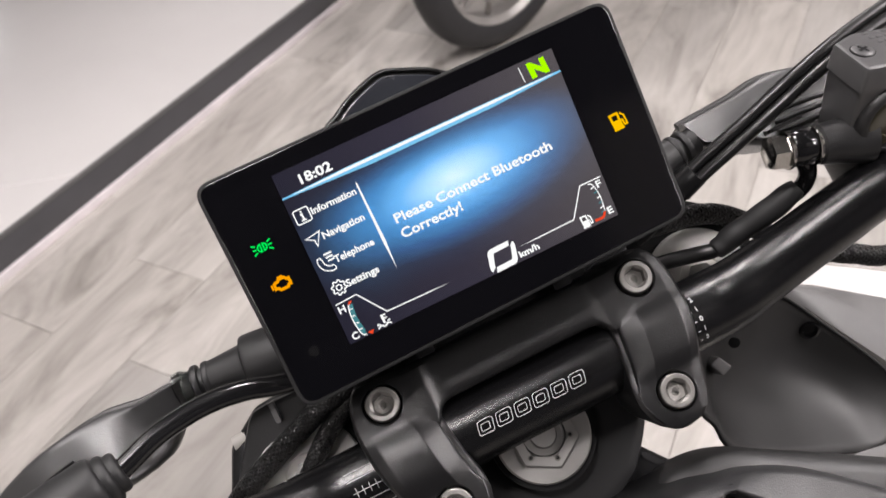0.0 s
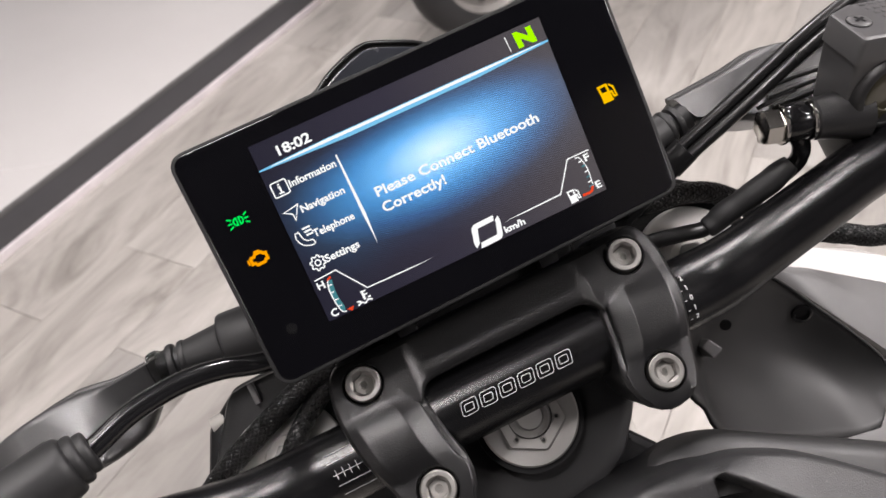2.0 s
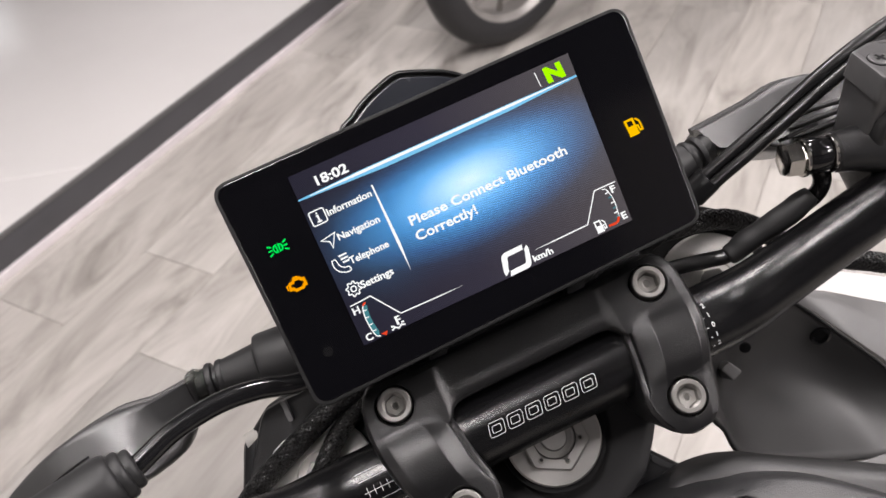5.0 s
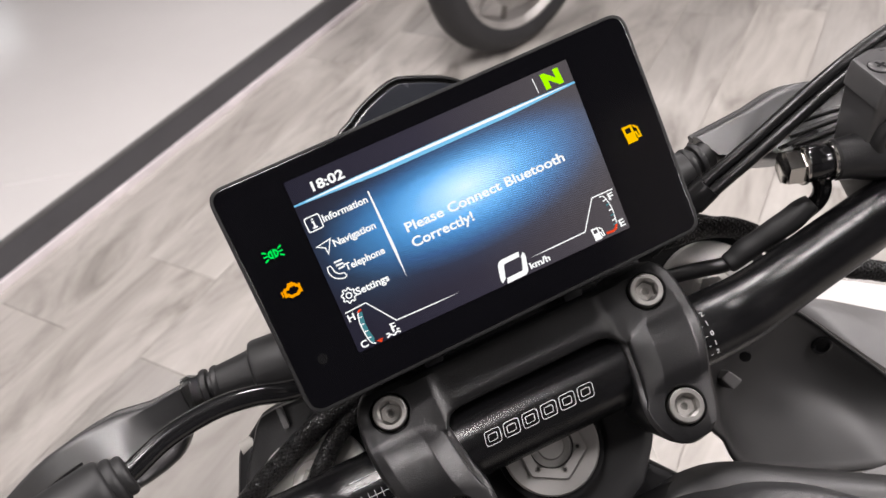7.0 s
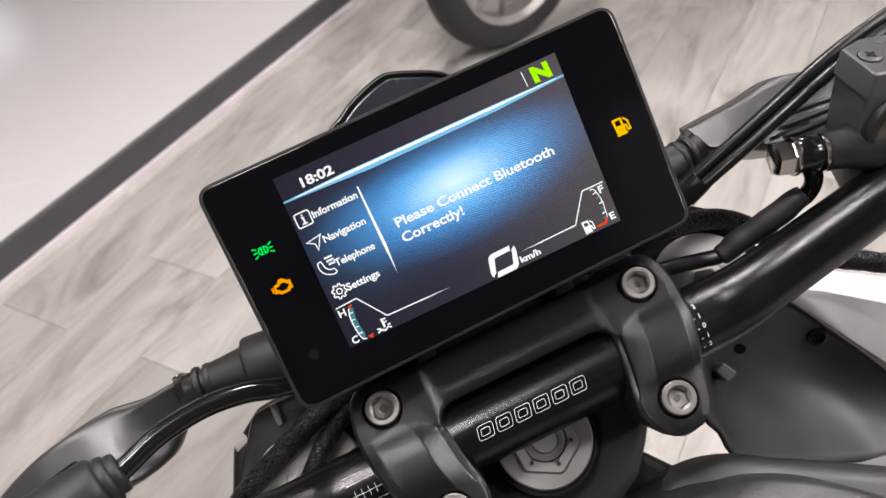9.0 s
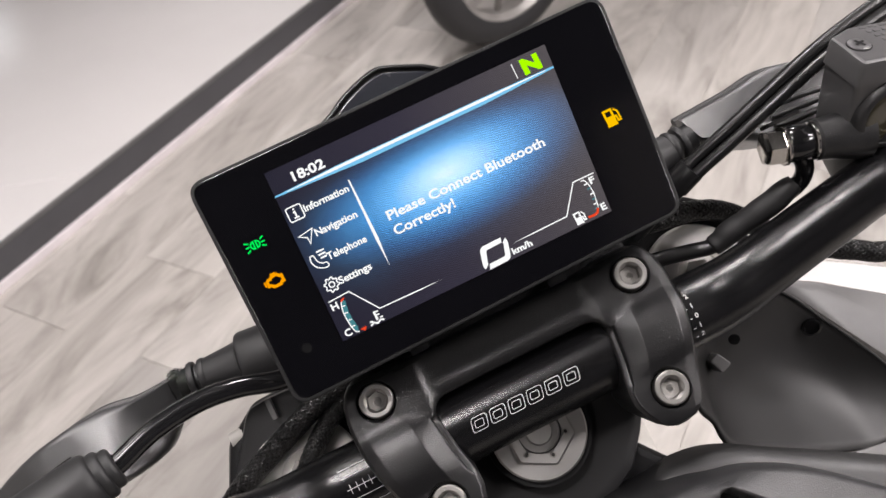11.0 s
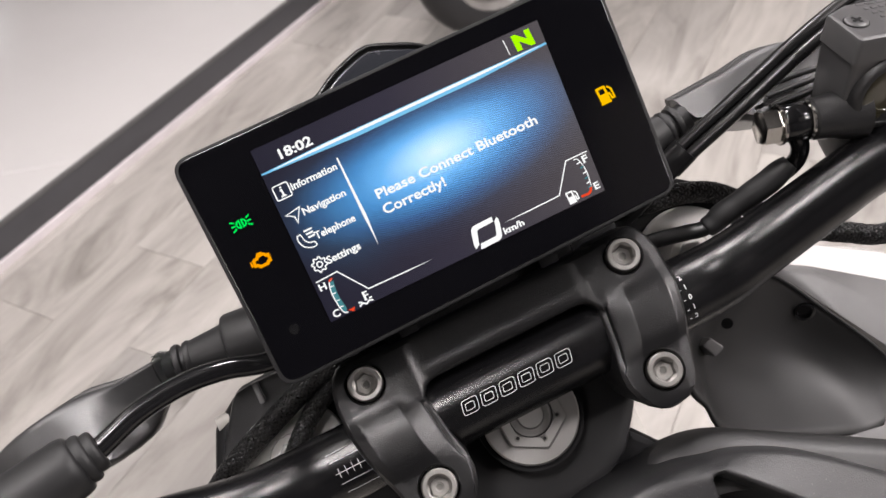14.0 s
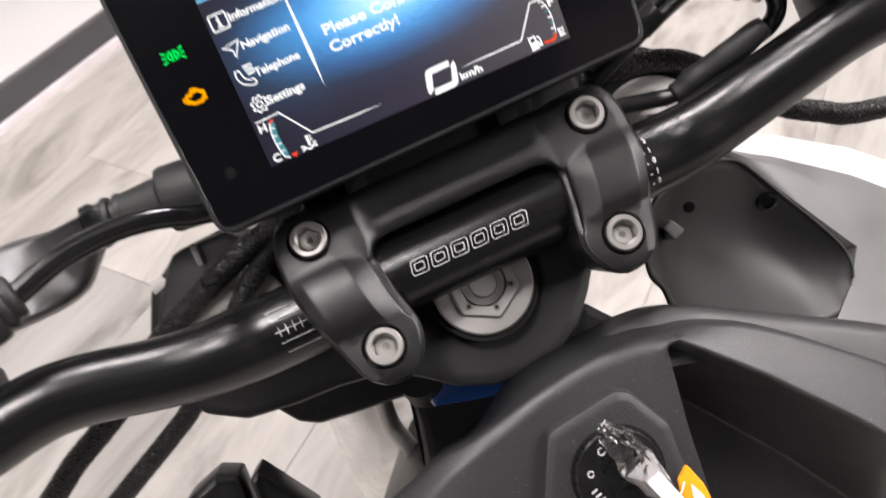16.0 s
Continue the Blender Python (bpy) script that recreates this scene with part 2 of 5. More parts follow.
# ---- shaping ----
def part(name, bm, material, parent=None, label="", smooth=True, place=None, angle=38, even=False):
    """Links a bmesh, laid out in the dashboard's frame (or the room's, with place=Matrix()), as one mesh."""
    m = W if place is None else place
    bmesh.ops.transform(bm, matrix=m, verts=bm.verts)
    bmesh.ops.recalc_face_normals(bm, faces=bm.faces)
    me = bpy.data.meshes.new(name)
    bm.to_mesh(me)
    bm.free()
    me.materials.append(material)
    if smooth:
        me.polygons.foreach_set("use_smooth", [True] * len(me.polygons))
        me.set_sharp_from_angle(angle=radians(angle))
    ob = new(name, me)
    ob.parent = parent
    if even:
        ob.modifiers.new("even", "WEIGHTED_NORMAL").keep_sharp = True
    if label:
        ob["label"] = label
    return ob


def spline(points, steps=8):
    """Catmull-Rom through tuples of any length."""
    p = [np.array(q, float) for q in points]
    p = [2 * p[0] - p[1]] + p + [2 * p[-1] - p[-2]]
    out = []
    for i in range(1, len(p) - 2):
        for k in range(steps):
            t = k / steps
            out.append(0.5 * (2 * p[i] + (p[i + 1] - p[i - 1]) * t + (2 * p[i - 1] - 5 * p[i] + 4 * p[i + 1] - p[i + 2]) * t * t + (3 * p[i] - p[i - 1] - 3 * p[i + 1] + p[i + 2]) * t ** 3))
    out.append(p[-2])
    out = [tuple(float(v) for v in q) for q in out]
    return out


def tube(points, radius=None, seg=16, steps=8, bm=None, squash=1.0):
    """A tube along points (x, y, z) or (x, y, z, r), with UV in metres round and along."""
    bm = bm or bmesh.new()
    pts = spline([(*q[:3], q[3] if len(q) > 3 else radius) for q in points], steps)
    uv = bm.loops.layers.uv.verify()
    rings, run = [], 0.0
    side = None
    for i, q in enumerate(pts):
        c = Vector(q[:3])
        a = Vector(pts[max(0, i - 1)][:3])
        b = Vector(pts[min(len(pts) - 1, i + 1)][:3])
        d = (b - a).normalized()
        side = d.orthogonal() if side is None else (side - d * side.dot(d))
        side.normalize()
        up = d.cross(side)
        if i:
            run += (c - Vector(pts[i - 1][:3])).length
        rings.append(([bm.verts.new(c + q[3] * (math.cos(2 * math.pi * k / seg) * side + squash * math.sin(2 * math.pi * k / seg) * up)) for k in range(seg)], run, q[3]))
    for (r0, v0, q0), (r1, v1, q1) in zip(rings, rings[1:]):
        for k in range(seg):
            f = bm.faces.new((r0[k], r0[(k + 1) % seg], r1[(k + 1) % seg], r1[k]))
            for loop, (u, v) in zip(f.loops, ((k, v0), (k + 1, v0), (k + 1, v1), (k, v1))):
                loop[uv].uv = (u / seg * 2 * math.pi * q0, v)
    bm.faces.new(rings[0][0][::-1])
    bm.faces.new(rings[-1][0])
    return bm


def lathe(profile, base, axis, seg=28, bm=None, square=0):
    """Turns (height, radius) pairs about an axis through base; square=6 makes a hexagon."""
    bm = bm or bmesh.new()
    base, axis = Vector(base), Vector(axis).normalized()
    s = axis.orthogonal().normalized()
    u = axis.cross(s)
    seg = square or seg
    rings = []
    for h, r in profile:
        c = base + axis * h
        rings.append([bm.verts.new(c + r * (math.cos(2 * math.pi * k / seg) * s + math.sin(2 * math.pi * k / seg) * u)) for k in range(seg)])
    for r0, r1 in zip(rings, rings[1:]):
        for k in range(seg):
            bm.faces.new((r0[k], r0[(k + 1) % seg], r1[(k + 1) % seg], r1[k]))
    bm.faces.new(rings[0][::-1])
    bm.faces.new(rings[-1])
    return bm


def loft(sections, bm=None, closed=True, caps=(True, True)):
    """Skins equal-length loops of points."""
    bm = bm or bmesh.new()
    rings = [[bm.verts.new(p) for p in s] for s in sections]
    n = len(rings[0])
    for r0, r1 in zip(rings, rings[1:]):
        for k in range(n if closed else n - 1):
            bm.faces.new((r0[k], r0[(k + 1) % n], r1[(k + 1) % n], r1[k]))
    if closed and caps[0]:
        bm.faces.new(rings[0][::-1])
    if closed and caps[1]:
        bm.faces.new(rings[-1])
    return bm


def rounded(corners, radii, steps=5):
    """A polygon with rounded corners."""
    out, n = [], len(corners)
    for i in range(n):
        p, a, b = (Vector(corners[j % n]) for j in (i, i - 1, i + 1))
        r = radii if isinstance(radii, (int, float)) else radii[i]
        if not r:
            out.append(tuple(p))
            continue
        da, db = (a - p).normalized(), (b - p).normalized()
        half = da.angle(db) / 2
        cut = min(r / math.tan(half), (a - p).length * 0.48, (b - p).length * 0.48)
        p0, p1 = p + da * cut, p + db * cut
        for k in range(steps + 1):
            t = k / steps
            out.append(tuple((1 - t) ** 2 * p0 + 2 * t * (1 - t) * p + t * t * p1))
    return out


def fillet(points, cut, steps=3):
    """An open polyline in space with its corners rounded off."""
    out = [tuple(points[0])]
    for a, p, b in zip(points, points[1:], points[2:]):
        a, p, b = Vector(a), Vector(p), Vector(b)
        p0 = p + (a - p).normalized() * min(cut, (a - p).length * 0.45)
        p1 = p + (b - p).normalized() * min(cut, (b - p).length * 0.45)
        for k in range(steps + 1):
            t = k / steps
            out.append(tuple((1 - t) ** 2 * p0 + 2 * t * (1 - t) * p + t * t * p1))
    return out + [tuple(points[-1])]


def slab(outline, z0, z1, bevel=0.0, bm=None, tilt=None):
    """A plate from a 2-D outline between z0 and z1, its upper rim chamfered."""
    bm = bm or bmesh.new()
    c = Vector((sum(p[0] for p in outline) / len(outline), sum(p[1] for p in outline) / len(outline)))

    def ring(z, inset):
        loop, n = [], len(outline)
        for i, p in enumerate(outline):
            a, b = Vector(outline[i - 1]), Vector(outline[(i + 1) % n])
            d = (b - a)
            d = d.normalized() if d.length else Vector((1, 0))
            nrm = Vector((d.y, -d.x))
            q = Vector(p) - nrm * inset
            loop.append(bm.verts.new((q.x, q.y, z + (tilt(q.x, q.y) if tilt else 0))))
        return loop

    area = sum(outline[i - 1][0] * p[1] - p[0] * outline[i - 1][1] for i, p in enumerate(outline))
    sgn = 1 if area > 0 else -1
    rings = [ring(z0, 0)]
    if bevel:
        rings += [ring(z1 - bevel, 0), ring(z1 - bevel * 0.3, sgn * bevel * 0.3), ring(z1, sgn * bevel), ring(z1, sgn * bevel * 1.5)]
    else:
        rings += [ring(z1, 0)]
    n = len(outline)
    for r0, r1 in zip(rings, rings[1:]):
        for k in range(n):
            bm.faces.new((r0[k], r0[(k + 1) % n], r1[(k + 1) % n], r1[k]))
    bmesh.ops.triangulate(bm, faces=[bm.faces.new(rings[0][::-1]), bm.faces.new(rings[-1])])
    return bm


def box(x0, x1, y0, y1, z0, z1, bevel=0.0, bm=None):
    bm = bm or bmesh.new()
    made = bmesh.ops.create_cube(bm, size=1.0, matrix=Matrix.Translation(((x0 + x1) / 2, (y0 + y1) / 2, (z0 + z1) / 2)) @ Matrix.Diagonal((x1 - x0, y1 - y0, z1 - z0, 1)))
    if bevel:
        edges = {e for v in made["verts"] for e in v.link_edges}
        bmesh.ops.bevel(bm, geom=list(edges), offset=bevel, segments=2, affect="EDGES", profile=0.6)
    return bm


def stroke(points, width, z, bm=None, closed=False):
    """A flat line of even width through 2-D points."""
    bm = bm or bmesh.new()
    pts = [Vector(p) for p in points]
    n = len(pts)
    left, right = [], []
    for i, p in enumerate(pts):
        a = pts[i - 1] if (closed or i) else p
        b = pts[(i + 1) % n] if (closed or i < n - 1) else p
        d0 = (p - a).normalized() if (p - a).length else (b - p).normalized()
        d1 = (b - p).normalized() if (b - p).length else d0
        nrm = Vector((-(d0 + d1).y, (d0 + d1).x))
        nrm = nrm.normalized() if nrm.length > 1e-9 else Vector((-d0.y, d0.x))
        k = width / 2 / max(0.5, nrm.dot(Vector((-d0.y, d0.x))))
        left.append(bm.verts.new((*(p + nrm * k), z)))
        right.append(bm.verts.new((*(p - nrm * k), z)))
    for i in range(n if closed else n - 1):
        j = (i + 1) % n
        bm.faces.new((left[i], right[i], right[j], left[j]))
    return bm


def fill(points, z, bm=None):
    bm = bm or bmesh.new()
    f = bm.faces.new([bm.verts.new((*p, z)) for p in points])
    bmesh.ops.triangulate(bm, faces=[f])
    return bm


def arc(cx, cy, r, a0, a1, n=10, ry=None):
    return [(cx + r * math.cos(radians(a0 + (a1 - a0) * k / n)), cy + (ry or r) * math.sin(radians(a0 + (a1 - a0) * k / n))) for k in range(n + 1)]


def lettering(text, size, x, y, z, width=None, bold=0.0, align="LEFT", slant=0.0):
    """Flat letters of the built-in font as a bmesh, baseline at (x, y), fitted to a width."""
    cu = bpy.data.curves.new("letters", "FONT")
    cu.body, cu.size, cu.align_x, cu.shear, cu.offset = text, size, align, slant, bold
    cu.resolution_u = 3
    ob = bpy.data.objects.new("letters", cu)
    scene.collection.objects.link(ob)
    me = bpy.data.meshes.new_from_object(ob.evaluated_get(bpy.context.evaluated_depsgraph_get()))
    bm = bmesh.new()
    bm.from_mesh(me)
    bpy.data.objects.remove(ob)
    bpy.data.curves.remove(cu)
    bpy.data.meshes.remove(me)
    if width:
        xs = [v.co.x for v in bm.verts]
        k = width / (max(xs) - min(xs))
        for v in bm.verts:
            v.co.x = (v.co.x - min(xs)) * k
    bmesh.ops.translate(bm, verts=bm.verts, vec=(x, y, z))
    return bm


def empty(name, at=(0, 0, 0)):
    ob = new(name)
    ob.location = at
    return ob


# ---- the room ----
def room():
    ident = Matrix()
    x0, x1, y0, y1 = -3.0, 4.0, -3.0, 5.5
    # The unseen south wall is made dark to keep its bounce off the bars.
    for name, b in (("wall_west", (x0 - 0.15, x0, y0, y1)), ("wall_east", (x1, x1 + 0.15, y0, y1)), ("wall_south", (x0 - 0.15, x1 + 0.15, y0 - 0.15, y0)), ("wall_north", (x0 - 0.15, x1 + 0.15, y1, y1 + 0.15))):
        tagged(part(name, box(*b, 0, CEIL), M_FASCIA if name == "wall_south" else M_WALL, place=ident, smooth=False), "unseen wall, made dark to cut the wash on the bars" if name == "wall_south" else "plain off-white painted showroom wall", "wall", kind="structure")
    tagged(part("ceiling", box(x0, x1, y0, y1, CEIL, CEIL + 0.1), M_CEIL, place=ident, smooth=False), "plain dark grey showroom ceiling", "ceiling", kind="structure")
    # Unseen reflector, added to lighten the right of the dashboard glass and fill.
    tagged(part("ceiling_reflector", box(0.50, 3.9, -2.9, -1.25, CEIL - 0.02, CEIL + 0.001), M_REFLECTOR, place=ident, smooth=False), "unseen pale reflector panel added under the ceiling", "ceiling", kind="structure")
    # Unseen glowing panel, added so the podium top reflects a bright patch.
    pane = part("glow_panel", box(-1.80, -1.20, y1 - 0.012, y1 - 0.004, 0.70, 1.15), M_GLOWPANE, place=ident, smooth=False)
    for b in ((-1.86, -1.80, 0.64, 1.21), (-1.20, -1.14, 0.64, 1.21), (-1.80, -1.20, 0.64, 0.70), (-1.80, -1.20, 1.15, 1.21)):
        part("panel_frame", box(b[0], b[1], y1 - 0.04, y1, b[2], b[3], 0.003), M_WHITE, pane, place=ident)
    tagged(pane, "unseen glowing panel added for the podium's bright reflection", "window", kind="structure")
    for x, y, lx, ly, watts in LAMPS:
        lamp = empty("ceiling_light", (x, y, CEIL - 0.03))
        at = Matrix.Translation((0, 0, 0))
        part("frame", box(-lx / 2 - 0.02, lx / 2 + 0.02, -ly / 2 - 0.02, ly / 2 + 0.02, 0.0, 0.03, 0.004), M_CEIL, lamp, place=at)
        part("diffuser", box(-lx / 2, lx / 2, -ly / 2, ly / 2, -0.006, 0.002), M_LAMP, lamp, place=at)
        tagged(lamp, "added unseen square ceiling light with a lit diffuser", "ceiling light", group="ceiling lights")
        data = bpy.data.lights.new("lamp", "AREA")
        data.shape, data.size, data.size_y, data.energy, data.color = "RECTANGLE", lx, ly, watts, (1.0, 0.932, 0.935)
        ob = new("lamp", data)
        ob.matrix_world = Matrix.Translation((x, y, CEIL - 0.05))


room()

PLANK_TURN = 42.3


def floor():
    x0, x1, y0, y1 = -3.0, 4.0, -3.0, 5.5
    base = part("floor", box(x0, x1, y0, y1, -0.12, -0.004), M_GAP, place=Matrix(), smooth=False)
    tagged(base, "pale grey-beige washed oak plank floor", "floor", kind="structure")
    wide, long = 0.212, 1.22
    me = bpy.data.meshes.new("plank")
    bm = box(0, long - 0.0014, 0, wide - 0.0014, -0.012, 0.0, 0.0007)
    bm.to_mesh(me)
    bm.free()
    me.materials.append(M_WOOD)
    turn = Matrix.Rotation(radians(PLANK_TURN), 4, "Z")
    a, n = Vector((math.cos(radians(PLANK_TURN)), math.sin(radians(PLANK_TURN)), 0)), Vector((-math.sin(radians(PLANK_TURN)), math.cos(radians(PLANK_TURN)), 0))
    rng = random.Random(5)
    edge = Vector((-0.654, 1.0805, 0)).dot(n)      # one long joint
    known = {0: Vector((-0.549, 1.204, 0)).dot(a), -2: Vector((-0.384, 1.031, 0)).dot(a)}
    for row in range(-36, 40):
        start = known[row] if row in known else rng.uniform(0, long)
        for col in range(-8, 9):
            o = a * (start + col * long) + n * (edge + row * wide)
            corners = [o + a * u + n * v for u in (0, long) for v in (0, wide)]
            inside = [x0 < c.x < x1 and y0 < c.y < y1 for c in corners]
            if not any(inside):
                continue
            if all(inside):
                mesh = me
            else:                                   # planks cut to the walls
                bm = box(0, long - 0.0014, 0, wide - 0.0014, -0.012, 0.0, 0.0007)
                put = Matrix.Translation(o) @ turn
                for at, out in (((x0, 0, 0), (-1, 0, 0)), ((x1, 0, 0), (1, 0, 0)), ((0, y0, 0), (0, -1, 0)), ((0, y1, 0), (0, 1, 0))):
                    bmesh.ops.bisect_plane(bm, geom=bm.verts[:] + bm.edges[:] + bm.faces[:], plane_co=put.inverted() @ Vector(at), plane_no=put.to_3x3().inverted() @ Vector(out), clear_outer=True)
                mesh = bpy.data.meshes.new("plank")
                bm.to_mesh(mesh)
                bm.free()
                mesh.materials.append(M_WOOD)
            ob = new("plank", mesh)
            ob.matrix_world = Matrix.Translation(o) @ turn
            ob.parent = base


def podium():
    """The low white display podium, its long edge along the planks."""
    a, n = Vector((math.cos(radians(42.2)), math.sin(radians(42.2)), 0)), Vector((-math.sin(radians(42.2)), math.cos(radians(42.2)), 0))
    o = Vector((-0.6446, 1.4098, 0))
    m = Matrix.Translation(o) @ Matrix.Rotation(radians(42.2), 4, "Z")
    p = empty("podium")
    part("top", box(-2.0, 2.6, 0.010, 1.5, 0.098, 0.1085, 0.002), M_PODIUM, p, place=m)
    part("fascia", box(-2.0, 2.6, 0.006, 0.03, 0.026, 0.0972, 0.002), M_FASCIA, p, "charcoal front board", place=m)
    part("trim", box(-2.0, 2.6, 0.0, 0.03, 0.0, 0.025, 0.002), M_ALU, p, "pale metal kick strip", place=m)
    part("edging", box(-2.0, 2.6, 0.003, 0.0095, 0.0978, 0.1085, 0.001), M_GREY, p, "grey edge profile", place=m)
    part("body", box(-2.0, 2.6, 0.032, 1.5, 0.0, 0.0975), M_PODIUM, p, place=m)
    seam = [(-1.35, 1.805), (-0.608, 1.655), (-0.425, 1.618)]
    part("seam", tube([(x, y, 0.1085) for x, y in seam], 0.0045, seg=8, steps=4, squash=0.45), M_PODIUM, p, "raised joint bead", place=Matrix())
    tagged(p, "low glossy white display podium with a charcoal edge", "podium")


podium()


def parked_wheel():
    """The front wheel and fork of the motorcycle that stands behind, with an unseen body added to shade the floor."""
    bike = empty("parked_motorcycle")
    axis_turn = Matrix.Translation((0.842, 1.897, 0.30)) @ Matrix.Rotation(radians(17), 4, "Z") @ Matrix.Rotation(radians(90), 4, "X")
    tyre = bmesh.new()
    prof = []
    for k in range(17):
        t = radians(-118 + 236 * k / 16)
        prof.append((0.058 * math.sin(t), 0.243 + 0.057 * math.cos(t)))
    ring = []
    for s in range(64):
        t = 2 * math.pi * s / 64
        ring.append([tyre.verts.new((r * math.cos(t), r * math.sin(t), h)) for h, r in prof])
    for s in range(64):
        for k in range(16):
            tyre.faces.new((ring[s][k], ring[(s + 1) % 64][k], ring[(s + 1) % 64][k + 1], ring[s][k + 1]))
    wheel = part("wheel", lathe([(-0.03, 0.022), (-0.03, 0.034), (0.03, 0.034), (0.03, 0.022)], (0, 0, 0), (0, 0, 1)), M_RIM, bike, place=axis_turn)
    part("tyre", tyre, M_TYRE, wheel, "black road tyre", place=axis_turn)
    rim = bmesh.new()
    rings = []
    rp = [(-0.046, 0.216), (-0.046, 0.224), (-0.034, 0.222), (-0.022, 0.206), (0.022, 0.206), (0.034, 0.222), (0.046, 0.224), (0.046, 0.216), (0.030, 0.199), (-0.030, 0.199)]
    for s in range(64):
        t = 2 * math.pi * s / 64
        rings.append([rim.verts.new((r * math.cos(t), r * math.sin(t), h)) for h, r in rp])
    for s in range(64):
        for k in range(len(rp)):
            rim.faces.new((rings[s][k], rings[(s + 1) % 64][k], rings[(s + 1) % 64][(k + 1) % len(rp)], rings[s][(k + 1) % len(rp)]))
    part("rim", rim, M_RIM, wheel, "grey painted cast rim", place=axis_turn)
    for s in range(10):
        t = 2 * math.pi * (s + 0.25) / 10
        c, d = math.cos(t), math.sin(t)
        part("spoke", tube([(0.03 * c, 0.03 * d, 0, 0.011), (0.11 * c, 0.11 * d, 0.004, 0.008), (0.203 * c, 0.203 * d, 0, 0.010)], seg=8, steps=3, squash=0.7), M_RIM, wheel, place=axis_turn)
    part("brake_disc", lathe([(0.050, 0.09), (0.050, 0.145), (0.055, 0.145), (0.055, 0.09)], (0, 0, 0), (0, 0, 1), seg=40), M_SILVER, wheel, "steel brake disc", place=axis_turn)
    for z in (-0.085, 0.085):
        part("fork_leg", tube([(0.0, -0.02, z), (0.06, 0.2, z), (0.20, 0.58, z)], 0.026, seg=14, steps=3), M_SATIN, bike, place=axis_turn)
    part("axle", lathe([(-0.11, 0.011), (0.11, 0.011)], (0, 0, 0), (0, 0, 1)), M_STEEL, bike, place=axis_turn)
    part("mudguard", loft([[(0.325 * math.cos(t), 0.325 * math.sin(t), -0.065), (0.335 * math.cos(t), 0.335 * math.sin(t), -0.03), (0.338 * math.cos(t), 0.338 * math.sin(t), 0.0), (0.335 * math.cos(t), 0.335 * math.sin(t), 0.03), (0.325 * math.cos(t), 0.325 * math.sin(t), 0.065), (0.320 * math.cos(t), 0.320 * math.sin(t), 0.065), (0.331 * math.cos(t), 0.331 * math.sin(t), 0.0), (0.320 * math.cos(t), 0.320 * math.sin(t), -0.065)] for t in [radians(50 + 8 * k) for k in range(14)]]), M_SATIN, bike, place=axis_turn)
    def hull(rows):
        """Rounded sections (along, low, high, half width) skinned into one body."""
        secs = []
        for x, lo, hi, w in rows:
            secs.append([(x, (lo + hi) / 2 + (hi - lo) / 2 * math.sin(t), w * math.copysign(abs(math.cos(t)) ** 0.7, math.cos(t))) for t in [2 * math.pi * k / 20 for k in range(20)]])
        return loft(secs)

    # Unseen body parts, roughly shaped and added to throw a shadow beside the wheel.
    part("engine", hull([(0.40, 0.00, 0.16, 0.10), (0.46, -0.10, 0.28, 0.17), (0.62, -0.13, 0.34, 0.19), (0.80, -0.12, 0.25, 0.18), (0.90, -0.05, 0.12, 0.12)]), M_DARK, bike, "black engine block", place=axis_turn)
    part("radiator", hull([(0.33, 0.10, 0.40, 0.15), (0.36, 0.08, 0.42, 0.17), (0.40, 0.08, 0.42, 0.16)]), M_SATIN, bike, "black radiator", place=axis_turn)
    part("tank", hull([(0.30, 0.45, 0.55, 0.10), (0.38, 0.40, 0.70, 0.17), (0.55, 0.38, 0.76, 0.18), (0.72, 0.38, 0.66, 0.14), (0.80, 0.40, 0.54, 0.10)]), M_GREY, bike, "grey fuel tank", place=axis_turn)
    part("seat", hull([(0.76, 0.44, 0.54, 0.11), (0.90, 0.44, 0.52, 0.14), (1.10, 0.48, 0.56, 0.12), (1.30, 0.54, 0.62, 0.08)]), M_DARK, bike, "black seat", place=axis_turn)
    part("swingarm", tube([(0.86, 0.05, 0.0), (1.10, 0.02, 0.11), (1.40, 0.0, 0.11)], 0.03, seg=12, steps=4), M_SATIN, bike, place=axis_turn)
    part("silencer", tube([(0.62, -0.13, 0.10, 0.025), (0.95, -0.10, 0.16, 0.045), (1.25, 0.06, 0.18, 0.055)], seg=16, steps=4), M_SATIN, bike, place=axis_turn)
    rear = axis_turn @ Matrix.Translation((1.40, 0.0, 0.0))
    ring = bmesh.new()
    loops = [[ring.verts.new((r * math.cos(2 * math.pi * i / 48), r * math.sin(2 * math.pi * i / 48), h)) for h, r in prof] for i in range(48)]
    for i in range(48):
        for k in range(len(prof)):
            ring.faces.new((loops[i][k], loops[(i + 1) % 48][k], loops[(i + 1) % 48][(k + 1) % len(prof)], loops[i][(k + 1) % len(prof)]))
    part("rear_wheel", ring, M_TYRE, bike, "black rear tyre", place=rear)
    tagged(bike, "parked motorcycle with black tyre and grey cast wheel", "motorcycle")


parked_wheel()

# ---- the motorcycle ----
bike = empty("motorcycle")
tagged(bike, "naked motorcycle with black handlebar and lit colour dashboard", "motorcycle")


def mirrored(points):
    return [(-p[0], *p[1:]) for p in points]


# dashboard
HOUSING = [(-0.0820, 0.0429), (0.0881, 0.0431), (0.0790, -0.0444), (-0.0793, -0.0464)]
PANEL = [(-0.0545, 0.0346), (0.0600, 0.0341), (0.0541, -0.0330), (-0.0550, -0.0324)]


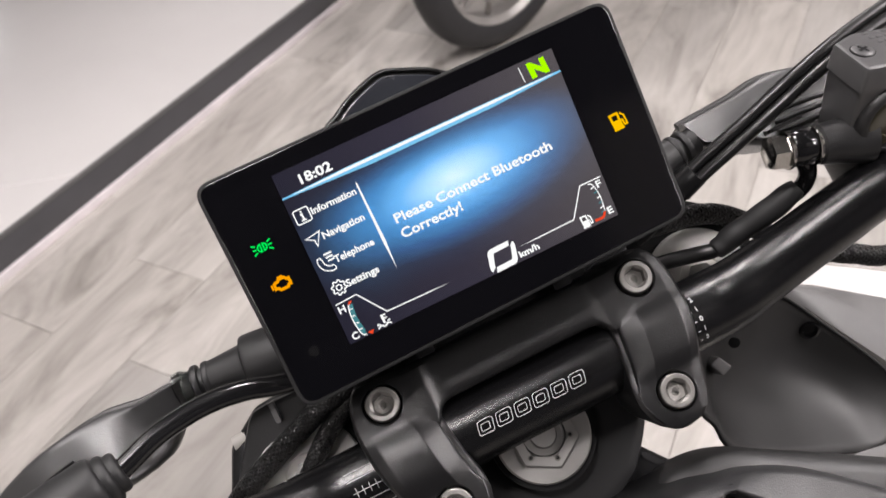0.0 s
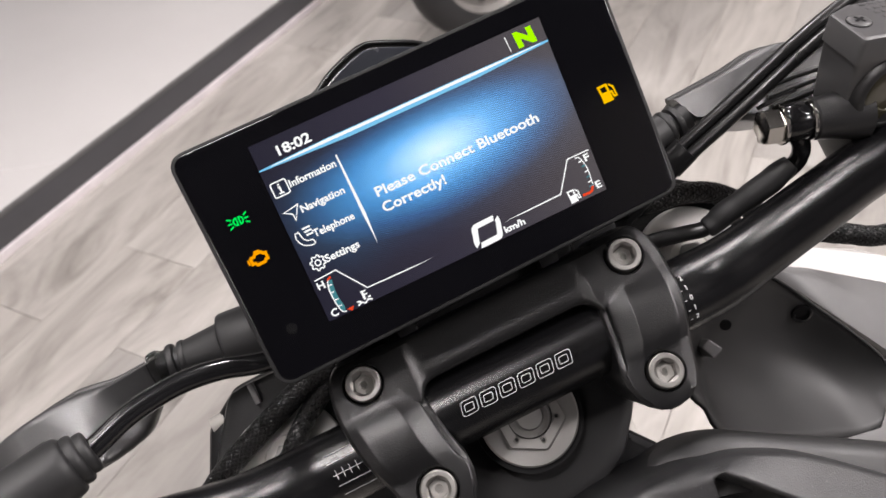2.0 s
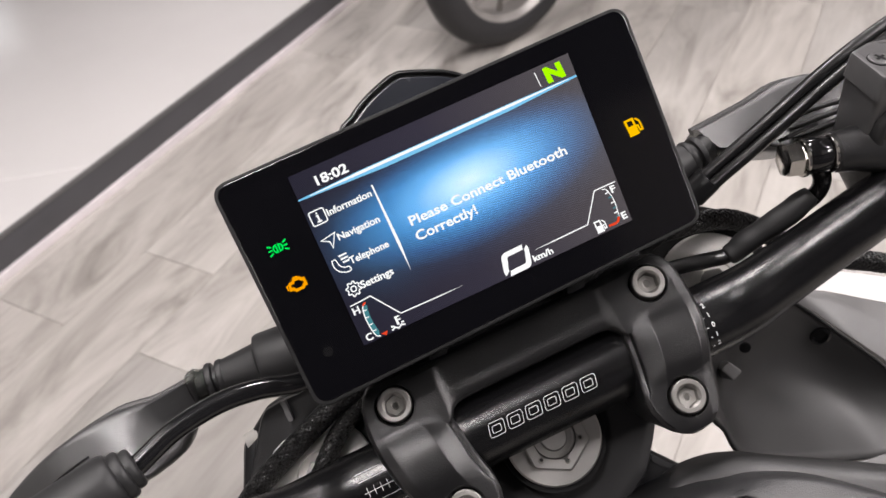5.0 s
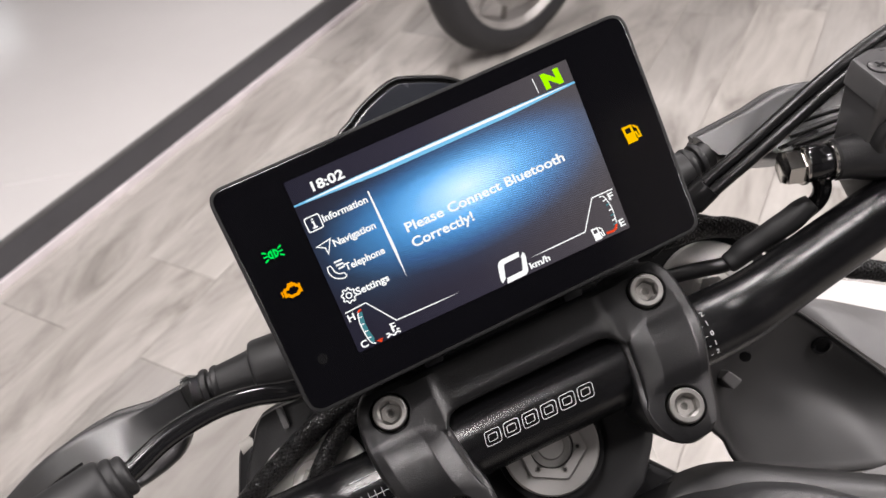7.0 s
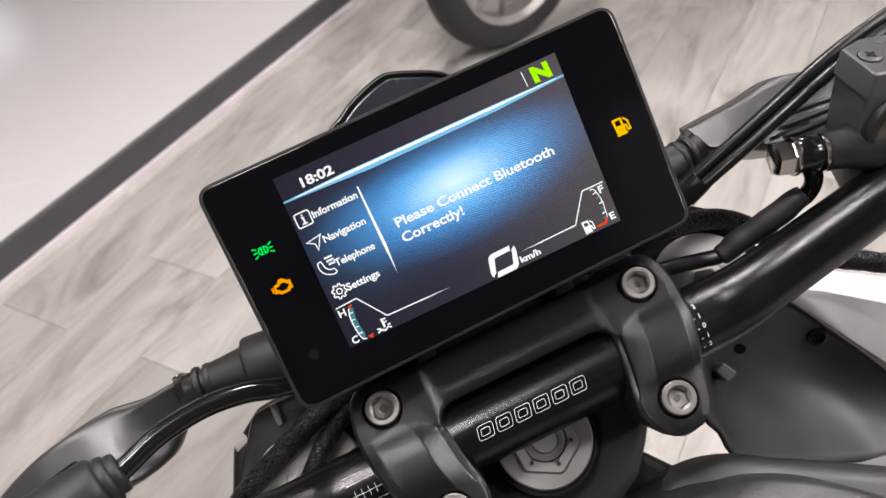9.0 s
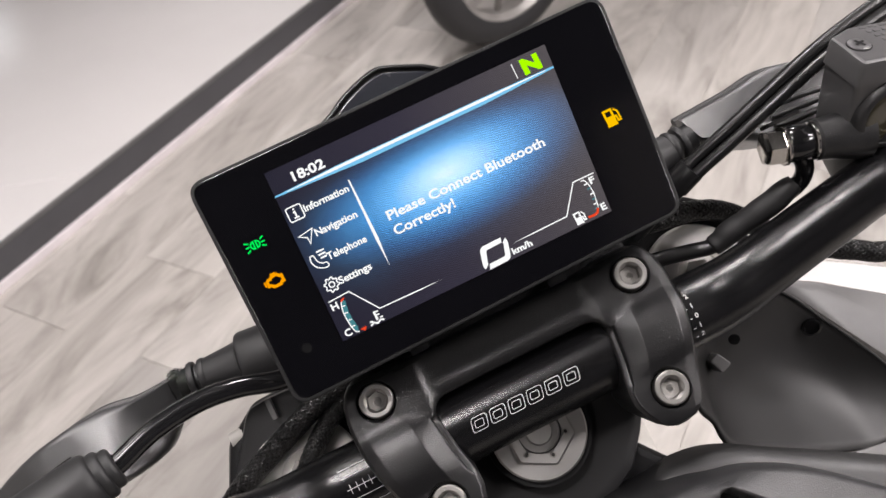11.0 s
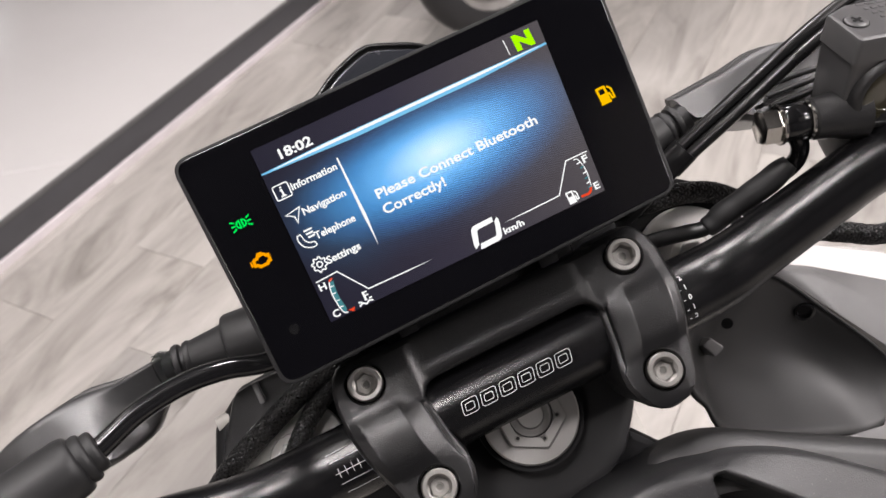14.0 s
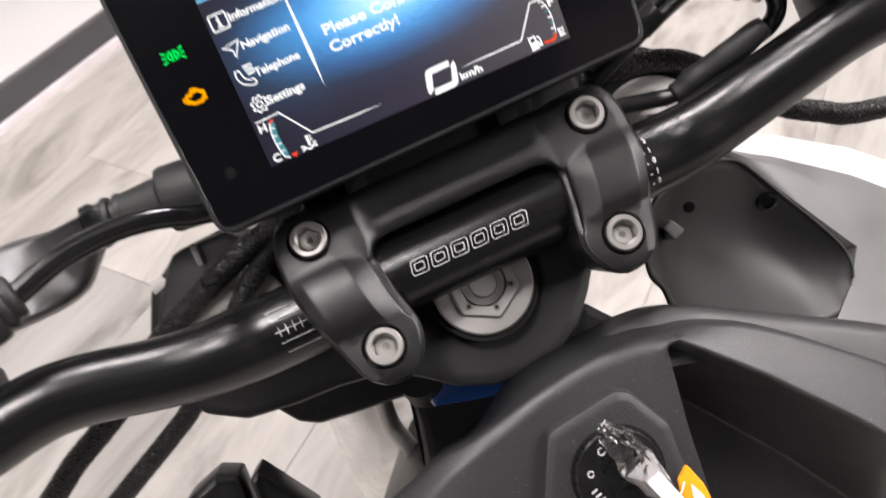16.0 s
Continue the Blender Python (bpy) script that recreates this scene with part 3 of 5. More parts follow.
def dashboard():
    back = slab(rounded([(x * 0.93, y * 0.90) for x, y in HOUSING], 0.007), -0.030, -0.010, 0.003)
    dash = part("dashboard", back, M_DARK, bike, "wide colour display with a black glass face")
    part("rim", slab(rounded(HOUSING, 0.0065, 7), -0.0120, 0.0007, 0.0005), M_BEZEL, dash, "thin satin black rim")
    inner = [(x * 0.984, y * 0.971) for x, y in HOUSING]
    part("glass", slab(rounded(inner, 0.0055, 7), -0.0020, 0.0009, 0.0003), M_GLASSY, dash, "glossy black glass")
    bm = bmesh.new()
    uv = bm.loops.layers.uv.verify()
    f = bm.faces.new([bm.verts.new((*p, 0.0011)) for p in PANEL])
    bmesh.ops.subdivide_edges(bm, edges=bm.edges, cuts=12, use_grid_fill=True)
    for f in bm.faces:
        for lp in f.loops:
            x, y = lp.vert.co.x, lp.vert.co.y
            lp[uv].uv = ((x + 0.0545) / 0.1125, (y + 0.0328) / 0.0672)
    part("screen", bm, M_SCREEN, dash, "lit screen with a blue glow", smooth=False)
    Z = 0.00125

    def line(points, w, mat=M_WHITELIT, name="line", closed=False, z=Z):
        return part(name, stroke(points, w, z, closed=closed), mat, dash, smooth=False)

    def words(s, size, x, y, width, bold=0.00012, mat=M_WHITELIT, slant=0.0):
        return part("lettering", lettering(s, size, x, y, Z, width, bold, slant=slant), mat, dash, smooth=False)

    def shape(points, mat=M_WHITELIT, name="icon", z=Z):
        return part(name, fill(points, z), mat, dash, smooth=False)

    # header bar: white core with an icy fringe, tapered at both ends
    shape([(-0.0545, 0.0254), (-0.030, 0.0261), (0.030, 0.0258), (0.0592, 0.0253), (0.0592, 0.0245), (0.030, 0.0232), (-0.020, 0.0232), (-0.0545, 0.0248)], M_BLUELIT, "header_glow", Z - 0.0001)
    shape([(-0.0500, 0.0252), (-0.030, 0.0258), (0.030, 0.0255), (0.0560, 0.0251), (0.0560, 0.0249), (0.030, 0.0244), (-0.030, 0.0247), (-0.0500, 0.0250)], M_WHITELIT, "header_line")
    words("18:02", 0.0050, -0.0459, 0.0274, 0.0126, 0.00016)
    shape([(0.0449, 0.0325), (0.0453, 0.0325), (0.0452, 0.0265), (0.0449, 0.0268)], name="divider")
    words("N", 0.0077, 0.0482, 0.0269, 0.0074, 0.0005, M_NGREEN)
    # menu
    for s, x, y, w in (("Information", -0.0470, 0.0156, 0.0176), ("Navigation", -0.0472, 0.0058, 0.0165), ("Telephone", -0.0470, -0.0038, 0.0155), ("Settings", -0.0470, -0.0135, 0.0128)):
        words(s, 0.0037, x, y, w, 0.00011)
    line(rounded([(-0.0533, 0.0194), (-0.0477, 0.0194), (-0.0477, 0.0141), (-0.0533, 0.0141)], 0.0008), 0.0005, name="icon", closed=True)
    shape([(-0.0509, 0.0186), (-0.0502, 0.0186), (-0.0502, 0.0180), (-0.0509, 0.0180)])
    line([(-0.0512, 0.0173), (-0.0505, 0.0173), (-0.0505, 0.0152)], 0.0007, name="icon")
    line([(-0.0515, 0.0151), (-0.0496, 0.0151)], 0.0006, name="icon")
    line([(-0.0531, 0.0083), (-0.0475, 0.0092), (-0.0502, 0.0043), (-0.0504, 0.0068)], 0.0005, name="icon", closed=True)
    line(spline([(-0.0527, 0.0000), (-0.0530, -0.0020), (-0.0518, -0.0045), (-0.0492, -0.0058), (-0.0476, -0.0055), (-0.0480, -0.0041), (-0.0494, -0.0039), (-0.0508, -0.0026), (-0.0512, -0.0008), (-0.0515, 0.0001)], 3), 0.00045, name="icon", closed=True)
    for k in range(3):
        line([(-0.0499 + 0.0003 * k, 0.0006 - 0.0013 * k), (-0.0468, 0.0006 - 0.0013 * k)], 0.0007, name="icon")
    line(arc(-0.0498, -0.0123, 0.0010, 0, 345, 14), 0.0005, name="icon", closed=True)
    gear = []
    for k in range(32):
        r = 0.0027 if (k // 2) % 2 else 0.0021
        gear.append((-0.0498 + r * math.cos(2 * math.pi * k / 32), -0.0123 + r * math.sin(2 * math.pi * k / 32)))
    line(gear, 0.0005, name="icon", closed=True)
    shape([(-0.0283, 0.0194), (-0.0277, 0.0193), (-0.0274, -0.0040), (-0.0282, -0.0152), (-0.0286, -0.0040)], name="divider")
    words("Please Connect Bluetooth", 0.0050, -0.0212, -0.0004, 0.0643, 0.00013)
    words("Correctly!", 0.0050, -0.0214, -0.0064, 0.0245, 0.00013)
    # speed
    ring = rounded([(0.0038, -0.0238), (0.0150, -0.0236), (0.0127, -0.0325), (0.0015, -0.0327)], 0.0026, 6)
    hole = rounded([(0.0057, -0.0257), (0.0128, -0.0255), (0.0111, -0.0305), (0.0040, -0.0307)], 0.0007, 6)
    q = len(ring) // 8                                          # half a corner
    ring, hole = (r[3 * q:] + r[:3 * q] for r in (ring, hole))
    half = len(ring) // 2
    for o, i in ((ring[1:half], hole[1:half]), (ring[half + 1:], hole[half + 1:])):
        bm = bmesh.new()                                        # the nought, split at two corners
        vo, vi = ([bm.verts.new((x, y, Z)) for x, y in pts] for pts in (o, i))
        for k in range(len(o) - 1):
            bm.faces.new((vo[k], vo[k + 1], vi[k + 1], vi[k]))
        part("speed_figure", bm, M_WHITELIT, dash, smooth=False)
    words("km/h", 0.0032, 0.0141, -0.0314, 0.0080)
    # gauges
    line([(-0.0537, -0.0176), (-0.0455, -0.0172), (-0.0381, -0.0275), (-0.0230, -0.0279)], 0.00045, name="gauge_frame")
    shape([(-0.0230, -0.02767), (-0.0133, -0.0280), (-0.0230, -0.02812)], name="gauge_frame")
    line([(0.0240, -0.0276), (0.0381, -0.0275), (0.0459, -0.0172), (0.0545, -0.0173)], 0.00045, name="gauge_frame")
    shape([(0.0240, -0.02738), (0.0155, -0.0276), (0.0240, -0.02783)], name="gauge_frame")
    words("H", 0.0036, -0.0536, -0.0211, 0.0026)
    words("C", 0.0036, -0.0533, -0.0316, 0.0026)
    words("F", 0.0036, 0.0516, -0.0207, 0.0021)
    words("E", 0.0036, 0.0511, -0.0313, 0.0021)
    cold = spline([(-0.0482, -0.0187), (-0.0495, -0.0195), (-0.0501, -0.0211), (-0.0504, -0.0232), (-0.0504, -0.0254), (-0.0502, -0.0277), (-0.0499, -0.0297), (-0.0493, -0.0312), (-0.0480, -0.0318)], 3)
    line(cold, 0.00045, name="gauge_arc", z=Z + 0.0001)
    inner = spline([(-0.0479, -0.0299), (-0.0484, -0.0271), (-0.0486, -0.0244), (-0.0484, -0.0219), (-0.0480, -0.0195)], 3)
    shape(cold[3:24] + inner, M_CYAN, "gauge_arc", Z - 0.0001)
    for y, x in ((-0.0211, -0.0499), (-0.0237, -0.0502), (-0.0265, -0.0500), (-0.0290, -0.0498)):
        line([(x, y), (x + 0.0012, y - 0.0001)], 0.0004, name="gauge_mark", z=Z + 0.0001)
    line([(-0.0495, -0.0193), (-0.0488, -0.0188), (-0.0480, -0.0186)], 0.0007, M_RED, "gauge_mark", z=Z + 0.0002)
    shape([(-0.0477, -0.0312), (-0.0451, -0.0310), (-0.0460, -0.0325)], M_RED, "gauge_mark")
    full = spline([(0.0486, -0.0181), (0.0500, -0.0184), (0.0508, -0.0207), (0.0511, -0.0239), (0.0507, -0.0268), (0.0503, -0.0293), (0.0494, -0.0311), (0.0482, -0.0317)], 3)
    line(full, 0.0004, name="gauge_arc")
    for k in range(6):
        x, y = full[5 + 2 * k][:2]
        line([(x - 0.0015, y - 0.0002), (x, y)], 0.0005, M_CYAN if k % 2 else M_WHITELIT, "gauge_mark", z=Z + 0.0001)
    line([(0.0500, -0.0296), (0.0491, -0.0311), (0.0479, -0.0315), (0.0452, -0.0313)], 0.0009, M_RED, name="gauge_mark", z=Z + 0.0001)
    # coolant and fuel symbols on the screen
    line([(-0.0406, -0.0276), (-0.0406, -0.0309)], 0.0009, name="icon")
    for y in (-0.0280, -0.0292):
        line([(-0.0406, y), (-0.0391, y)], 0.0005, name="icon")
    line([(-0.0436, -0.0319), (-0.0422, -0.0312), (-0.0409, -0.0320), (-0.0396, -0.0312), (-0.0383, -0.0318)], 0.0006, name="icon")
    line([(-0.0435, -0.0305), (-0.0422, -0.0308)], 0.0006, name="icon")
    line([(-0.0394, -0.0305), (-0.0383, -0.0305)], 0.0006, name="icon")

    def pump(x, y, k, mat):
        line([(x - 1.0 * k, y - 1.6 * k), (x - 1.0 * k, y + 1.3 * k), (x + 0.5 * k, y + 1.3 * k), (x + 0.5 * k, y - 1.6 * k)], 0.45 * k, mat, "icon")
        shape([(x - 0.8 * k, y - 1.5 * k), (x + 0.4 * k, y - 1.5 * k), (x + 0.4 * k, y + 0.1 * k), (x - 0.8 * k, y + 0.1 * k)], mat, z=Z + 0.0001)
        line([(x - 1.3 * k, y - 1.6 * k), (x + 0.8 * k, y - 1.6 * k)], 0.4 * k, mat, "icon")
        line([(x + 0.6 * k, y - 0.2 * k), (x + 1.0 * k, y - 0.2 * k), (x + 1.1 * k, y - 1.2 * k), (x + 1.6 * k, y - 1.2 * k), (x + 1.6 * k, y + 0.5 * k), (x + 1.0 * k, y + 1.2 * k)], 0.35 * k, mat, "icon")

    pump(0.0420, -0.0298, 0.0014, M_WHITELIT)
    pump(0.0700, -0.0013, 0.0020, M_YELLOW)
    # green side-light symbol
    gx, gy = -0.0682, 0.0126
    for s in (-1, 1):
        line([(gx + s * (0.0005 + p[0]), gy + p[1]) for p in arc(0.0, 0, 0.0012, -90, 90, 8, 0.0013)], 0.0006, M_GREEN, "icon", closed=True)
        for dy in (-0.0019, 0.0, 0.0019):
            line([(gx + s * 0.0022, gy + dy * 0.6), (gx + s * 0.0037, gy + dy)], 0.0006, M_GREEN, "icon")
    # amber engine symbol
    ex, ey, k = -0.0675, -0.0022, 0.00072
    out = [(-3, 1.6), (-1.6, 1.6), (-0.8, 2.6), (2.2, 2.6), (3.2, 1.4), (4.2, 1.4), (4.2, -1.6), (3.2, -1.6), (2.4, -2.6), (-1.4, -2.6), (-2.4, -1.4), (-3.6, -1.4), (-3.6, 1.0)]
    line([(ex + x * k, ey + y * k) for x, y in out], 0.0011, M_AMBER, "icon", closed=True)
    line([(ex - 1.0 * k, ey + 3.7 * k), (ex + 1.8 * k, ey + 3.7 * k)], 0.0006, M_AMBER, "icon")
    line([(ex - 5.0 * k, ey + 1.4 * k), (ex - 5.0 * k, ey - 1.4 * k)], 0.0006, M_AMBER, "icon")
    part("light_sensor", lathe([(0, 0.0019), (0.0002, 0.0019)], (-0.0675, -0.0289, 0.0010), (0, 0, 1)), M_GLOSS, dash, "small dark round sensor")
    # bracket arms from the housing down to the clamp
    part("bracket", slab(rounded([(-0.045, -0.030), (0.045, -0.030), (0.040, -0.060), (-0.040, -0.060)], 0.005), -0.040, -0.030, 0.002), M_DARK, dash)
    part("back_plate", slab(rounded([(-0.068, -0.020), (0.068, -0.020), (0.066, -0.075), (-0.066, -0.075)], 0.004), -0.058, -0.046, 0.002), M_DARK, dash)
    for x in (-0.0316, 0.0290):
        part("rubber_stop", box(x - 0.004, x + 0.004, -0.0495, -0.044, -0.030, -0.022, 0.001), M_DARK, dash)


dashboard()

def front_wheel():
    """Front wheel under the bars, in the steered plane, with its white mudguard."""
    c = Vector((0.0, -0.2140, -0.7790))
    turn = W @ Matrix.Translation(c) @ Matrix(((0, 0, 1, 0), (1, 0, 0, 0), (0, 1, 0, 0), (0, 0, 0, 1)))

    def ringed(profile, seg=64):
        bm = bmesh.new()
        rings = [[bm.verts.new((r * math.cos(2 * math.pi * i / seg), r * math.sin(2 * math.pi * i / seg), h)) for h, r in profile] for i in range(seg)]
        for i in range(seg):
            for k in range(len(profile)):
                bm.faces.new((rings[i][k], rings[(i + 1) % seg][k], rings[(i + 1) % seg][(k + 1) % len(profile)], rings[i][(k + 1) % len(profile)]))
        return bm

    prof = [(0.058 * math.sin(radians(t)), 0.243 + 0.057 * math.cos(radians(t))) for t in range(-118, 119, 15)]
    wheel = part("front_wheel", ringed([(-0.046, 0.216), (-0.046, 0.224), (-0.022, 0.206), (0.022, 0.206), (0.046, 0.224), (0.046, 0.216), (0.03, 0.199), (-0.03, 0.199)]), M_SATIN, bike, "black cast front wheel", place=turn)
    part("tyre", ringed(prof), M_TYRE, wheel, place=turn)
    for i in range(10):
        t = 2 * math.pi * i / 10
        part("spoke", tube([(0.02 * math.cos(t), 0.02 * math.sin(t), 0, 0.012), (0.203 * math.cos(t), 0.203 * math.sin(t), 0, 0.009)], seg=8, steps=2), M_SATIN, wheel, place=turn)
    part("axle", lathe([(-0.125, 0.012), (0.125, 0.012)], (0, 0, 0), (0, 0, 1)), M_STEEL, wheel, place=turn)
    secs = []
    for k in range(43):
        t = radians(28 + 3.5 * k)
        w = 0.075 + 0.062 * max(0.0, 1 - ((k - 20) / 14) ** 2)
        sec = []
        for u in [j / 8 for j in range(-8, 9)]:
            r = 0.338 - 0.045 * abs(u) ** 2.6
            sec.append((r * math.cos(t), r * math.sin(t), w * u))
        for u in [j / 8 for j in range(8, -9, -2)]:
            r = 0.334 - 0.045 * abs(u) ** 2.6
            sec.append((r * math.cos(t), r * math.sin(t), w * u * 0.96))
        secs.append(sec)
    part("mudguard", loft(secs), M_GUARD, bike, "glossy white front mudguard", place=turn)


front_wheel()

# handlebar
BAR_R = 0.0145
BAR_Y, BAR_Z = -0.0835, -0.0315
RIGHT = [(0.0, BAR_Y, BAR_Z, BAR_R), (0.045, BAR_Y, BAR_Z, BAR_R), (0.0780, BAR_Y, BAR_Z, BAR_R), (0.0920, -0.0826, -0.0289, 0.0138), (0.1037, -0.0808, -0.0273, 0.0131), (0.1169, -0.0781, -0.0246, 0.0127), (0.1293, -0.0753, -0.0212, 0.0125), (0.1413, -0.0726, -0.0176, 0.0123), (0.1532, -0.0700, -0.0140, 0.0120), (0.1679, -0.0685, -0.0096, 0.0118), (0.200, -0.0690, -0.0010, 0.0114), (0.260, -0.0760, 0.0130, 0.0111), (0.330, -0.0900, 0.0260, 0.0111)]
LEFT = [(-0.330, -0.1220, 0.0360, 0.0120), (-0.260, -0.0960, 0.0180, 0.0121), (-0.200, -0.0786, 0.0000, 0.0123), (-0.1759, -0.0748, -0.0072, 0.0121), (-0.1658, -0.0728, -0.0103, 0.0123), (-0.1557, -0.0719, -0.0133, 0.0123), (-0.1463, -0.0729, -0.0161, 0.0123), (-0.1371, -0.0750, -0.0189, 0.0124), (-0.1277, -0.0777, -0.0217, 0.0126), (-0.1180, -0.0800, -0.0244, 0.0129), (-0.1076, -0.0818, -0.0265, 0.0134), (-0.0969, -0.0828, -0.0285, 0.0141), (-0.0840, BAR_Y, BAR_Z, BAR_R), (-0.0650, BAR_Y, BAR_Z, BAR_R), (-0.045, BAR_Y, BAR_Z, BAR_R)]


def on_bar(s, x, lift=0.0002):
    """A point on the bar's straight middle: s metres round from its upper face, x along."""
    t = s / BAR_R
    return (x, BAR_Y + (BAR_R + lift) * math.sin(t), BAR_Z + (BAR_R + lift) * math.cos(t))


def wrap(bm):
    """Bends flat work laid at (x, s) onto the bar."""
    for v in bm.verts:
        v.co = on_bar(v.co.y, v.co.x)
    return bm


def handlebar():
    path = LEFT + RIGHT
    bar = part("handlebar", tube(path, seg=40, steps=8), M_BAR, bike, "matt black tapered alloy handlebar")
    # outlined maker's mark: six plain outlined shapes
    for k in range(6):
        x = -0.0272 + k * 0.0079
        wdt = 0.0064
        o = rounded([(x, -0.0022), (x + wdt, -0.0022), (x + wdt + 0.0012, 0.0032), (x + 0.0012, 0.0032)], 0.0012, 3)
        bm = stroke(o, 0.00022, 0, closed=True)
        i = rounded([(x + 0.0016, -0.0008), (x + wdt - 0.0012, -0.0008), (x + wdt - 0.0006, 0.0018), (x + 0.0022, 0.0018)], 0.0006, 3)
        stroke(i, 0.00022, 0, bm, closed=True)
        part("mark", wrap(bm), M_MARK, bar, "outlined white mark", smooth=False)
    # alignment scale, left
    for x0, x1, s in ((-0.0800, -0.0620, 0.0080), (-0.0795, -0.0620, 0.0048), (-0.0790, -0.0620, 0.0002), (-0.0785, -0.0600, -0.0040), (-0.0780, -0.0600, -0.0082)):
        part("scale_line", wrap(stroke([(x0 + (x1 - x0) * k / 4, s) for k in range(5)], 0.00022, 0)), M_MARK, bar, smooth=False)
    for k in range(5):
        part("scale_tick", wrap(stroke([(-0.0775 + 0.0027 * k, -0.0016), (-0.0775 + 0.0027 * k, 0.0020)], 0.00022, 0)), M_MARK, bar, smooth=False)
    for k, s in enumerate("21012"):
        bm = lettering(s, 0.0028, 0.0704, 0.0068 - 0.0041 * k, 0, None, 0.00004)
        part("scale_figure", wrap(bm), M_MARK, bar, smooth=False)
    for k in range(5):
        part("scale_tick", wrap(stroke([(0.0680, 0.0072 - 0.0041 * k), (0.0690, 0.0072 - 0.0041 * k)], 0.0003, 0)), M_MARK, bar, smooth=False)
    return bar


handlebar()


def bore(ob, holes):
    """Cuts round holes (centre, axis, radius, depth) into a mesh."""
    bm = bmesh.new()
    for at, n, r, depth in holes:
        lathe([(-depth, r), (-0.0006, r), (0.0003, r + 0.0007), (0.008, r + 0.0007)], at, n, seg=40, bm=bm)
    bmesh.ops.transform(bm, matrix=W, verts=bm.verts)
    bmesh.ops.recalc_face_normals(bm, faces=bm.faces)
    me = bpy.data.meshes.new("drill")
    bm.to_mesh(me)
    bm.free()
    drill = bpy.data.objects.new("drill", me)
    scene.collection.objects.link(drill)
    drill.matrix_world = ob.matrix_world
    cut = ob.modifiers.new("bore", "BOOLEAN")
    cut.operation, cut.solver, cut.use_self, cut.object = "DIFFERENCE", "EXACT", True, drill
    bpy.context.view_layer.update()
    done = bpy.data.meshes.new_from_object(ob.evaluated_get(bpy.context.evaluated_depsgraph_get()))
    ob.modifiers.remove(cut)
    bpy.data.objects.remove(drill)
    ob.data = done


